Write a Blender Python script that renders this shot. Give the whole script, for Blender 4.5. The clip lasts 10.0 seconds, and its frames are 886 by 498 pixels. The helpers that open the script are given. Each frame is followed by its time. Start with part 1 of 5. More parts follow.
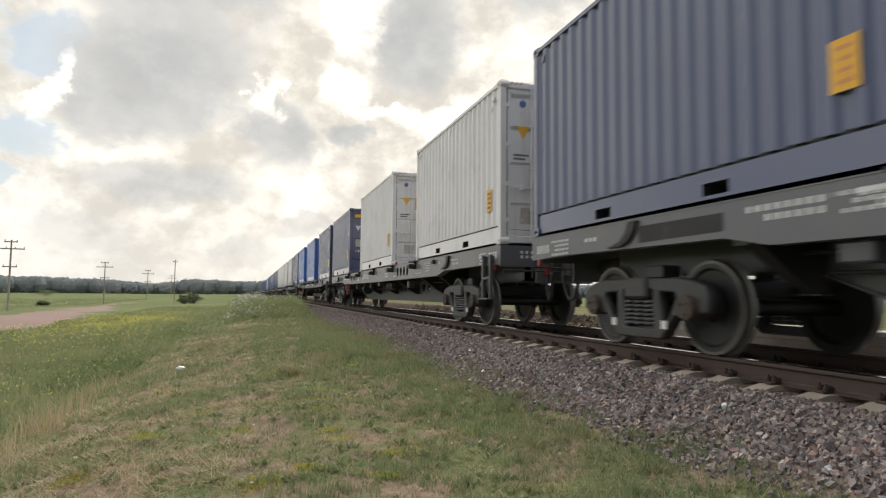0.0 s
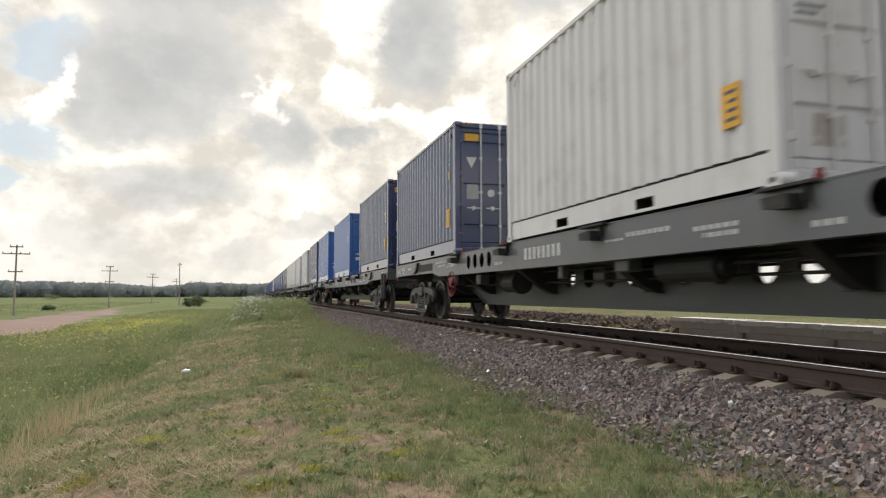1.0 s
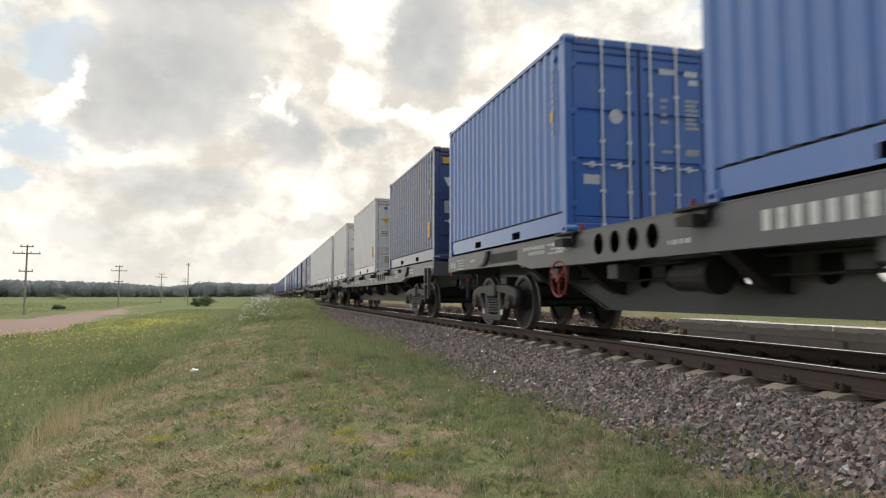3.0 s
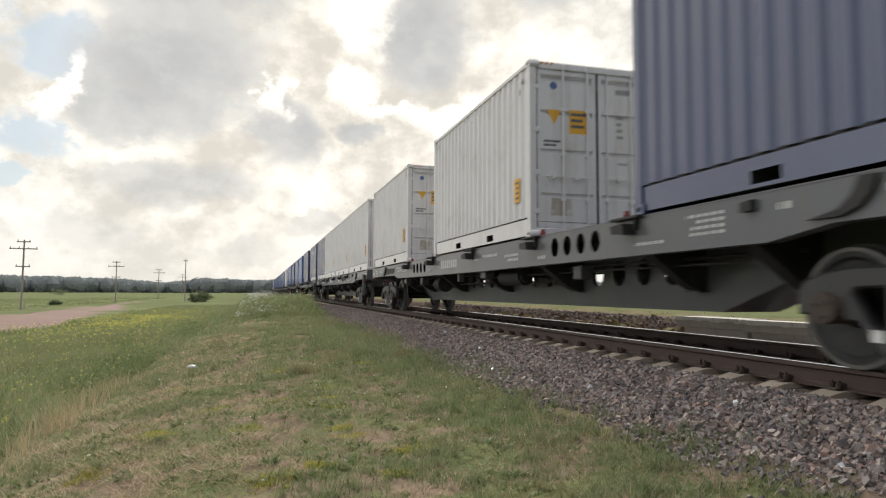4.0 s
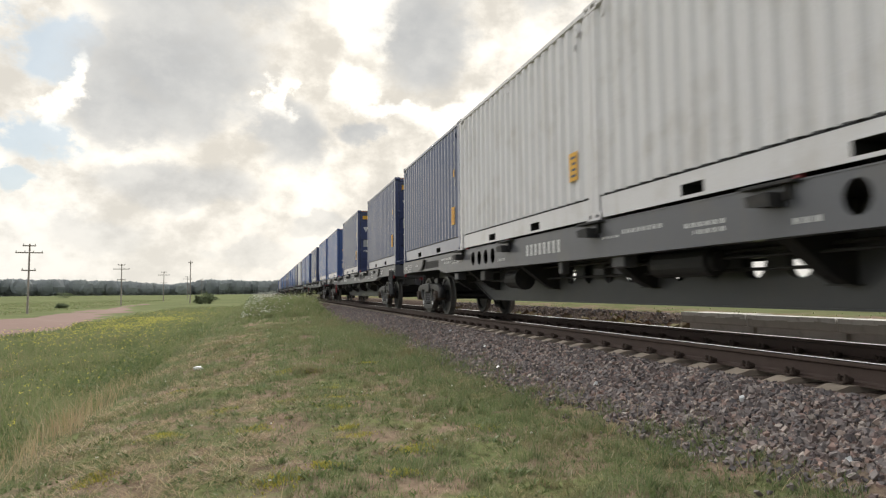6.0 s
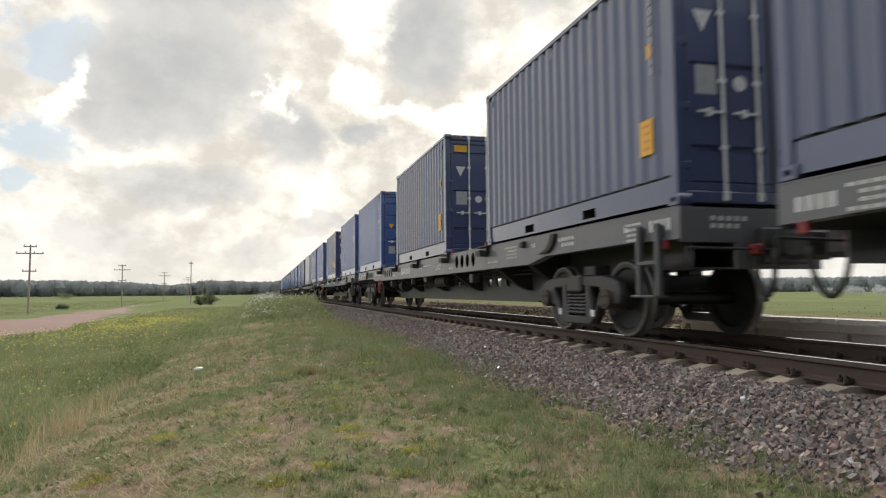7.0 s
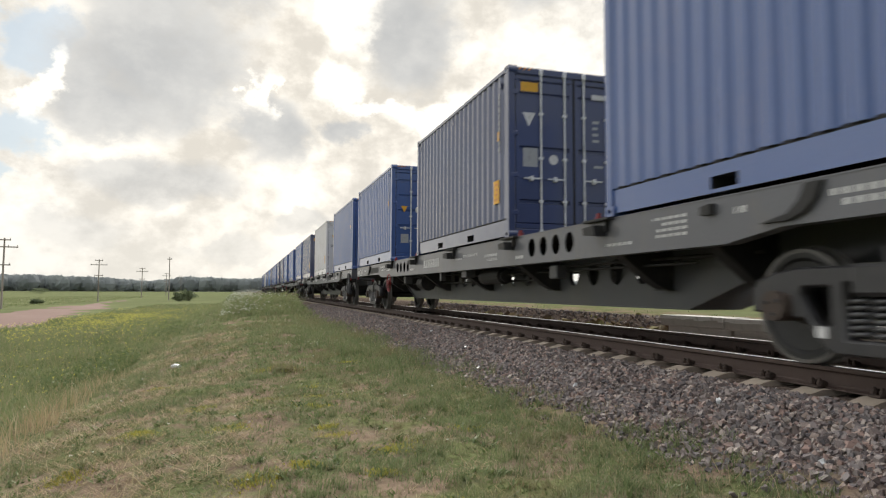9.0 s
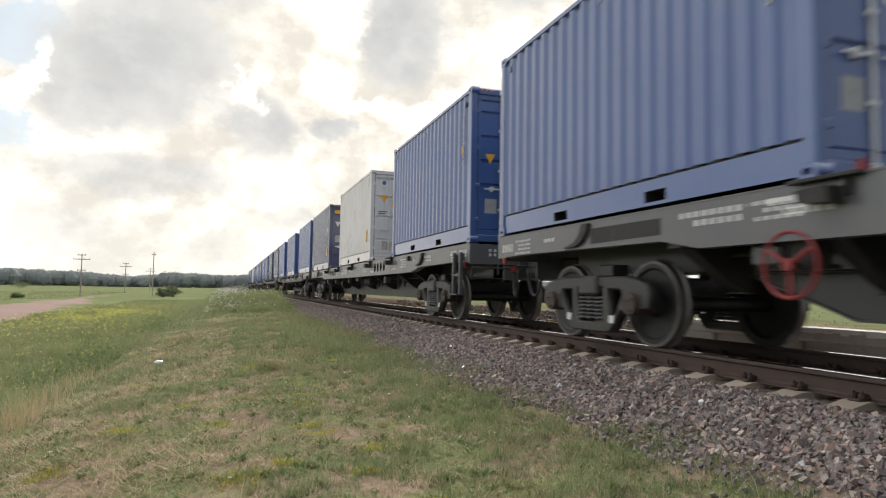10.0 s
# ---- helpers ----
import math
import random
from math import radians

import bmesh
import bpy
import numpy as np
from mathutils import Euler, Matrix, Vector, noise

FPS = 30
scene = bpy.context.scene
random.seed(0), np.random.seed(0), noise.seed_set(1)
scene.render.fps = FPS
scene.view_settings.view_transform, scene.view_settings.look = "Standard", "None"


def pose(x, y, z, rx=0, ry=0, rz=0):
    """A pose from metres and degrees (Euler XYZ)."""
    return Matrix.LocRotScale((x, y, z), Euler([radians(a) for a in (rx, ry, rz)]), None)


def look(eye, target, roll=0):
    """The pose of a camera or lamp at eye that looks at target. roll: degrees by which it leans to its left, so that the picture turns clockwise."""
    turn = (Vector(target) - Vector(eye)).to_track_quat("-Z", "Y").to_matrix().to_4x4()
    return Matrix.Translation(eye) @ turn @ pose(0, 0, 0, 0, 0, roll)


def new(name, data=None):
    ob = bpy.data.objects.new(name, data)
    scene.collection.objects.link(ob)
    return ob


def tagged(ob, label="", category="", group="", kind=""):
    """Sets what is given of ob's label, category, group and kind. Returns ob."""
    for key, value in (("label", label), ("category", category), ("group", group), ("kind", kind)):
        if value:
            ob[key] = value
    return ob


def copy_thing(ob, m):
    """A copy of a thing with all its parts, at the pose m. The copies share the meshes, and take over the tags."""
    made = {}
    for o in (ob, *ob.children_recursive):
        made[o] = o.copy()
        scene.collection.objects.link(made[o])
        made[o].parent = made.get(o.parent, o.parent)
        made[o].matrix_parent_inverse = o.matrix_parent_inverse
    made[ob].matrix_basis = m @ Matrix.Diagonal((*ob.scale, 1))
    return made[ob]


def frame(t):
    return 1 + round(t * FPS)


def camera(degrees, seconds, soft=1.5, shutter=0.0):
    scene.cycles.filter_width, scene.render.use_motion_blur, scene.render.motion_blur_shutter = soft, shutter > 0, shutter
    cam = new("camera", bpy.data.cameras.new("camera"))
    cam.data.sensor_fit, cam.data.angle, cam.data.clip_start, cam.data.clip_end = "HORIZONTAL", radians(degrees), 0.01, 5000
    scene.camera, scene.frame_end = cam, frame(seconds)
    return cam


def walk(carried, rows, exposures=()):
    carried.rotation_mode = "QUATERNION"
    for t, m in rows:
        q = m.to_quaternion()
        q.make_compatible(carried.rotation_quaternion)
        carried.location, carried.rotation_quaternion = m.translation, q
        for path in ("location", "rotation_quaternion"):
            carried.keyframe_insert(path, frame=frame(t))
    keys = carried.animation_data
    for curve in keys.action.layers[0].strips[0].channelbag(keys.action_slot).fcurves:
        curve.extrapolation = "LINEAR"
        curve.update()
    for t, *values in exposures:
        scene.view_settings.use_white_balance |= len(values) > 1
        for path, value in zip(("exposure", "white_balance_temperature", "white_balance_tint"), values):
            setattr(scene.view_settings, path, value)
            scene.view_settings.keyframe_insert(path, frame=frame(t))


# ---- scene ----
cam = camera(68.0, 10.0, soft=1.2, shutter=0.18)
# the camera is held at one spot beside the line and only turns: seconds, yaw, pitch, roll
EYE = Vector((0.0, 0.0, 0.585))
PATH = [
    (0.0, -16.30, 3.99, 0.48), (0.5, -16.36, 3.87, 0.20), (1.0, -15.97, 4.02, -0.12), (1.5, -15.33, 4.15, -0.14),
    (2.0, -14.94, 4.17, -0.11), (2.5, -14.95, 4.17, -0.10), (3.0, -15.32, 4.08, 0.05), (4.5, -15.53, 3.73, 0.24),
    (5.0, -15.48, 3.72, -0.20), (6.5, -15.14, 3.68, -0.47), (7.0, -15.12, 3.74, -0.47), (7.5, -15.06, 3.94, -0.04),
    (8.0, -15.01, 4.10, -0.10), (8.5, -15.79, 3.69, -0.12), (9.0, -16.72, 3.69, 0.25), (9.5, -17.29, 3.66, 0.61),
    (10.0, -17.88, 3.63, 0.97)]


def aim(yaw, pitch, roll):
    a, b = radians(yaw), radians(pitch)
    way = Vector((-math.sin(a) * math.cos(b), math.cos(a) * math.cos(b), math.sin(b)))
    return look(EYE, EYE + way * 10, roll)


walk(cam, [(t, aim(*turn)) for t, *turn in PATH], [(0.0, 0.0), (8.5, 0.0), (9.0, 0.03), (9.5, 0.1), (10.0, 0.18)])

# ---- light: a hazy sun behind broken cloud, low over the far end of the line ----
SUN_AZ, SUN_EL = 6.5, 25.0          # degrees right of the track, above the horizon


def math_node(tree, op, a, b=None, c=None, clamp=False):
    n = tree.nodes.new("ShaderNodeMath")
    n.operation, n.use_clamp = op, clamp
    for i, v in enumerate((a, b, c)):
        if v is None:
            continue
        if isinstance(v, (int, float)):
            n.inputs[i].default_value = v
        else:
            tree.links.new(v, n.inputs[i])
    return n.outputs[0]


def mix_colour(tree, fac, a, b, mode="MIX"):
    n = tree.nodes.new("ShaderNodeMix")
    n.data_type, n.blend_type = "RGBA", mode
    for i, v in ((0, fac), (6, a), (7, b)):
        if isinstance(v, (int, float)):
            n.inputs[i].default_value = v
        elif isinstance(v, tuple):
            n.inputs[i].default_value = (*v, 1) if len(v) == 3 else v
        else:
            tree.links.new(v, n.inputs[i])
    return n.outputs[2]


def smooth_step(tree, value, lo, hi):
    n = tree.nodes.new("ShaderNodeMapRange")
    n.interpolation_type = "SMOOTHSTEP"
    tree.links.new(value, n.inputs[0])
    n.inputs[1].default_value, n.inputs[2].default_value = lo, hi
    return n.outputs[0]


def build_sky():
    world = bpy.data.worlds.new("sky")
    scene.world = world
    world.use_nodes = True
    t = world.node_tree
    t.nodes.clear()
    coord = t.nodes.new("ShaderNodeTexCoord").outputs["Generated"]
    sky = t.nodes.new("ShaderNodeTexSky")
    sky.sky_type, sky.sun_disc = "NISHITA", False
    sky.sun_elevation, sky.sun_rotation = radians(SUN_EL), radians(SUN_AZ)
    sky.air_density, sky.dust_density = 1.0, 1.5
    blue = mix_colour(t, 0.55, mix_colour(t, 1.0, sky.outputs[0], (SKY_BLUE, SKY_BLUE, SKY_BLUE), "MULTIPLY"), (0.60, 0.77, 0.90))
    sep = t.nodes.new("ShaderNodeSeparateXYZ")
    t.links.new(coord, sep.inputs[0])
    az = math_node(t, "MULTIPLY", math_node(t, "ARCTAN2", sep.outputs[0], sep.outputs[1]), 57.2958)
    el = math_node(t, "MULTIPLY", math_node(t, "ARCSINE", sep.outputs[2]), 57.2958)
    # cloud texture, flattened towards the horizon
    mapped = t.nodes.new("ShaderNodeMapping")
    t.links.new(coord, mapped.inputs[0])
    mapped.inputs["Scale"].default_value = (1.0, 1.0, 1.35)

    def fbm(scale, detail, rough, seed, distort=0.0):
        n = t.nodes.new("ShaderNodeTexNoise")
        n.noise_dimensions = "4D"
        t.links.new(mapped.outputs[0], n.inputs["Vector"])
        n.inputs["W"].default_value = seed
        n.inputs["Scale"].default_value, n.inputs["Detail"].default_value = scale, detail
        n.inputs["Roughness"].default_value, n.inputs["Distortion"].default_value = rough, distort
        return n.outputs[0]

    puff = fbm(8.0, 8.0, 0.6, 2.0)
    puff2 = fbm(24.0, 7.0, 0.6, 5.0)
    large = fbm(3.2, 4.0, 0.5, 9.3)
    # bend the bearings with noise, so that cloud edges billow
    bend_a, bend_e, bend_f = fbm(5.0, 9.0, 0.58, 31.0), fbm(5.5, 9.0, 0.58, 47.0), fbm(14.0, 6.0, 0.6, 63.0)
    az_b = math_node(t, "MULTIPLY_ADD", math_node(t, "SUBTRACT", bend_a, 0.5), 11.0, az)
    az_b = math_node(t, "MULTIPLY_ADD", math_node(t, "SUBTRACT", bend_f, 0.5), 7.0, az_b)
    el_b = math_node(t, "MULTIPLY_ADD", math_node(t, "SUBTRACT", bend_e, 0.5), 7.0, el)
    el_b = math_node(t, "MULTIPLY_ADD", math_node(t, "SUBTRACT", bend_f, 0.5), -4.0, el_b)
    warp = math_node(t, "MULTIPLY_ADD", puff, 6.5, -3.25)
    warp = math_node(t, "MULTIPLY_ADD", math_node(t, "SUBTRACT", puff2, 0.5), 1.6, warp)

    def blob(a, e, ra, re):
        da = math_node(t, "DIVIDE", math_node(t, "SUBTRACT", az_b, a), ra)
        de = math_node(t, "DIVIDE", math_node(t, "SUBTRACT", el_b, e), re)
        d = math_node(t, "ADD", math_node(t, "MULTIPLY", da, da), math_node(t, "MULTIPLY", de, de))
        return math_node(t, "SUBTRACT", 1.0, d)

    def union(list_of):
        out = list_of[0]
        for v in list_of[1:]:
            out = math_node(t, "SMOOTH_MAX", out, v, 0.4)
        return out

    # grey undersides of the larger clouds
    grey = union([blob(*b) for b in GREY_CLOUDS])
    grey = math_node(t, "ADD", grey, math_node(t, "MULTIPLY", warp, 0.35))
    elsewhere = math_node(t, "MULTIPLY_ADD", large, 5.0, -3.9)
    away = smooth_step(t, math_node(t, "ABSOLUTE", math_node(t, "SUBTRACT", az, 6.0)), 42, 60)
    above = smooth_step(t, el, 38, 50)
    out_of_sight = math_node(t, "MAXIMUM", away, above)
    grey = math_node(t, "MAXIMUM", grey, math_node(t, "MULTIPLY_ADD", math_node(t, "SUBTRACT", out_of_sight, 1.0), 6.0, elsewhere))
    grey_mask = smooth_step(t, grey, -0.30, 0.75)
    # openings to the blue
    gaps = union([blob(*b) for b in BLUE_GAPS])
    gaps = math_node(t, "ADD", gaps, math_node(t, "MULTIPLY", warp, 0.8))
    gap_else = math_node(t, "MULTIPLY_ADD", puff, 7.0, -3.9)
    gaps = math_node(t, "MAXIMUM", gaps, math_node(t, "MULTIPLY_ADD", math_node(t, "SUBTRACT", out_of_sight, 1.0), 8.0, gap_else))
    gap_mask = math_node(t, "MULTIPLY", smooth_step(t, gaps, -0.25, 0.75), 0.9)
    # nearness to the sun brightens the cloud edges
    ds = blob(SUN_AZ - 3, SUN_EL - 4, 34, 26)
    glow = smooth_step(t, ds, -0.6, 1.0)
    bright = mix_colour(t, glow, WHITE_FAR, WHITE_NEAR)
    tone = math_node(t, "MULTIPLY_ADD", math_node(t, "SUBTRACT", puff2, 0.5), 0.35, puff)
    shade = math_node(t, "MULTIPLY_ADD", smooth_step(t, tone, 0.36, 0.64), 0.40, 0.70)
    shade_rgb = t.nodes.new("ShaderNodeCombineColor")
    for i in range(3):
        t.links.new(shade, shade_rgb.inputs[i])
    bright = mix_colour(t, 1.0, bright, shade_rgb.outputs[0], "MULTIPLY")
    bright = mix_colour(t, away, bright, (1.38, 1.38, 1.36))
    bright = mix_colour(t, above, bright, (2.1, 2.06, 2.0))
    dark = mix_colour(t, math_node(t, "MULTIPLY_ADD", puff, 1.6, -0.4, True), GREY_LOW, GREY_HIGH)
    cloud = mix_colour(t, gap_mask, bright, blue)
    core = smooth_step(t, math_node(t, "ADD", union([blob(*b) for b in SUN_GAPS]), math_node(t, "MULTIPLY", warp, 0.4)), -1.4, 1.4)
    cloud = mix_colour(t, core, cloud, SUN_CLOUD)
    cloud = mix_colour(t, math_node(t, "MULTIPLY", math_node(t, "MULTIPLY", grey_mask, math_node(t, "MULTIPLY_ADD", smooth_step(t, el, 3.0, 15.0), 0.45, 0.45)), math_node(t, "SUBTRACT", 1.0, math_node(t, "MULTIPLY", core, 0.75))), cloud, dark)
    haze = smooth_step(t, el, 9.0, -1.0)
    cloud = mix_colour(t, math_node(t, "MULTIPLY", haze, 0.55), cloud, HAZE)
    # the sky is duller away from the sun
    behind = smooth_step(t, sep.outputs[1], 0.15, -0.7)
    cloud = mix_colour(t, behind, cloud, mix_colour(t, 1.0, cloud, (0.30, 0.32, 0.35), "MULTIPLY"))
    bg = t.nodes.new("ShaderNodeBackground")
    t.links.new(cloud, bg.inputs[0])
    bg.inputs[1].default_value = 1.0
    out = t.nodes.new("ShaderNodeOutputWorld")
    t.links.new(bg.outputs[0], out.inputs[0])


SKY_BLUE = 0.07
SUN_CLOUD = (1.6, 1.52, 1.36)
SUN_GAPS = [(8.8, 23.3, 2.5, 3.0), (7.3, 17.9, 2.1, 1.2), (1.3, 16.9, 0.8, 1.8), (16.3, 16.0, 3.0, 1.1), (-15.0, 15.7, 0.9, 2.4), (7.7, 27.1, 3.0, 2.4)]
WHITE_FAR, WHITE_NEAR = (0.98, 0.97, 0.93), (1.12, 1.05, 0.93)
GREY_LOW, GREY_HIGH = (0.47, 0.485, 0.50), (0.84, 0.825, 0.78)
HAZE = (0.92, 0.87, 0.77)
# degrees: bearing from the track, height, half widths
GREY_CLOUDS = [(-7.5, 18.4, 9.0, 6.0), (-6.0, 25.7, 11.2, 4.6), (-10.9, 14.4, 4.8, 2.5), (2.5, 13.5, 3.7, 3.3), (-7.2, 9.0, 6.7, 2.0), (-12.7, 4.7, 3.9, 1.7),
               (13.8, 22.2, 5.6, 5.0), (11.2, 26.9, 5.1, 3.3), (8.8, 14.3, 2.7, 1.2), (-1.0, 3.9, 3.2, 1.0), (5.0, 6.0, 2.9, 1.0), (26.0, 27.0, 8.0, 4.0)]
BLUE_GAPS = [(-16.9, 18.9, 3.5, 3.0), (-16.7, 11.8, 2.7, 2.2), (11.8, 16.4, 4.3, 0.8), (-17.6, 8.0, 1.4, 1.2), (46.0, 21.0, 8.0, 7.0), (47.0, 11.0, 6.0, 2.5)]
build_sky()

sun = new("sun", bpy.data.lights.new("sun", "SUN"))
sun.data.energy, sun.data.angle, sun.data.color = 3.4, radians(10), (1.0, 0.93, 0.83)
sun.matrix_world = look((0, 0, 50), (-math.sin(radians(SUN_AZ)) * 50, -math.cos(radians(SUN_AZ)) * 50, 50 - 50 * math.tan(radians(SUN_EL))))

# ---- materials ----
def material(name, colour, rough=0.6, metal=0.0, spots=None, amount=0.4, scale=6.0, grain=60.0, grain_amount=0.15, bump=0.1,
             bump_scale=None, streaks=0.0, per_object=0.0, per_island=0.0, spec=0.5, ramp=None, leaf=0.0, coat=0.0):
    """Paint, stone, soil: a base colour with spots of a second one, fine grain, relief and run-off streaks."""
    m = bpy.data.materials.new(name)
    m.use_nodes = True
    t = m.node_tree
    b = t.nodes["Principled BSDF"]
    b.inputs["Roughness"].default_value, b.inputs["Metallic"].default_value = rough, metal
    b.inputs["Specular IOR Level"].default_value = spec
    b.inputs["Coat Weight"].default_value, b.inputs["Coat Roughness"].default_value = coat, 0.14
    b.inputs["Coat IOR"].default_value = 1.5
    coord = t.nodes.new("ShaderNodeTexCoord").outputs["Object"]

    def tex(scale_, detail=5.0, rough_=0.6, stretch=None):
        n = t.nodes.new("ShaderNodeTexNoise")
        n.inputs["Scale"].default_value, n.inputs["Detail"].default_value, n.inputs["Roughness"].default_value = scale_, detail, rough_
        v = coord
        if stretch:
            mp = t.nodes.new("ShaderNodeMapping")
            mp.inputs["Scale"].default_value = stretch
            t.links.new(coord, mp.inputs[0])
            v = mp.outputs[0]
        t.links.new(v, n.inputs["Vector"])
        return n.outputs[0]

    if ramp:
        r = t.nodes.new("ShaderNodeValToRGB")
        while len(r.color_ramp.elements) < len(ramp):
            r.color_ramp.elements.new(0.5)
        for i, c in enumerate(ramp):
            r.color_ramp.elements[i].position = i / (len(ramp) - 1)
            r.color_ramp.elements[i].color = (*c, 1)
        t.links.new(t.nodes.new("ShaderNodeNewGeometry").outputs["Random Per Island"], r.inputs[0])
        colour_out = r.outputs[0]
    else:
        rgb = t.nodes.new("ShaderNodeRGB")
        rgb.outputs[0].default_value = (*colour, 1)
        colour_out = rgb.outputs[0]
    if spots:
        mask = smooth_step(t, tex(scale), 0.5, 0.72)
        colour_out = mix_colour(t, math_node(t, "MULTIPLY", mask, amount), colour_out, spots)
    if streaks:
        run = smooth_step(t, tex(5.0, 4.0, 0.6, (1.0, 1.0, 0.06)), 0.5, 0.75)
        colour_out = mix_colour(t, math_node(t, "MULTIPLY", run, streaks), colour_out, spots or (0.2, 0.17, 0.14))
    if grain_amount:
        g = math_node(t, "MULTIPLY_ADD", tex(grain, 3.0), 2 * grain_amount, 1 - grain_amount)
        if per_object:
            g = math_node(t, "MULTIPLY", g, math_node(t, "MULTIPLY_ADD", t.nodes.new("ShaderNodeObjectInfo").outputs["Random"], 2 * per_object, 1 - per_object))
        if per_island:
            g = math_node(t, "MULTIPLY", g, math_node(t, "MULTIPLY_ADD", t.nodes.new("ShaderNodeNewGeometry").outputs["Random Per Island"], 2 * per_island, 1 - per_island))
        grey = t.nodes.new("ShaderNodeCombineColor")
        for i in range(3):
            t.links.new(g, grey.inputs[i])
        colour_out = mix_colour(t, 1.0, colour_out, grey.outputs[0], "MULTIPLY")
    t.links.new(colour_out, b.inputs["Base Color"])
    rr = math_node(t, "MULTIPLY_ADD", tex(scale * 2.3), 0.16, rough - 0.08, True)
    t.links.new(rr, b.inputs["Roughness"])
    if bump:
        bp = t.nodes.new("ShaderNodeBump")
        bp.inputs["Strength"].default_value, bp.inputs["Distance"].default_value = bump, 0.02
        t.links.new(tex(bump_scale or grain), bp.inputs["Height"])
        t.links.new(bp.outputs[0], b.inputs["Normal"])
    if leaf:
        # thin leaves let some light through
        tr, mx = t.nodes.new("ShaderNodeBsdfTranslucent"), t.nodes.new("ShaderNodeMixShader")
        t.links.new(colour_out, tr.inputs[0])
        mx.inputs[0].default_value = leaf
        t.links.new(b.outputs[0], mx.inputs[1]), t.links.new(tr.outputs[0], mx.inputs[2])
        t.links.new(mx.outputs[0], t.nodes["Material Output"].inputs[0])
    return m


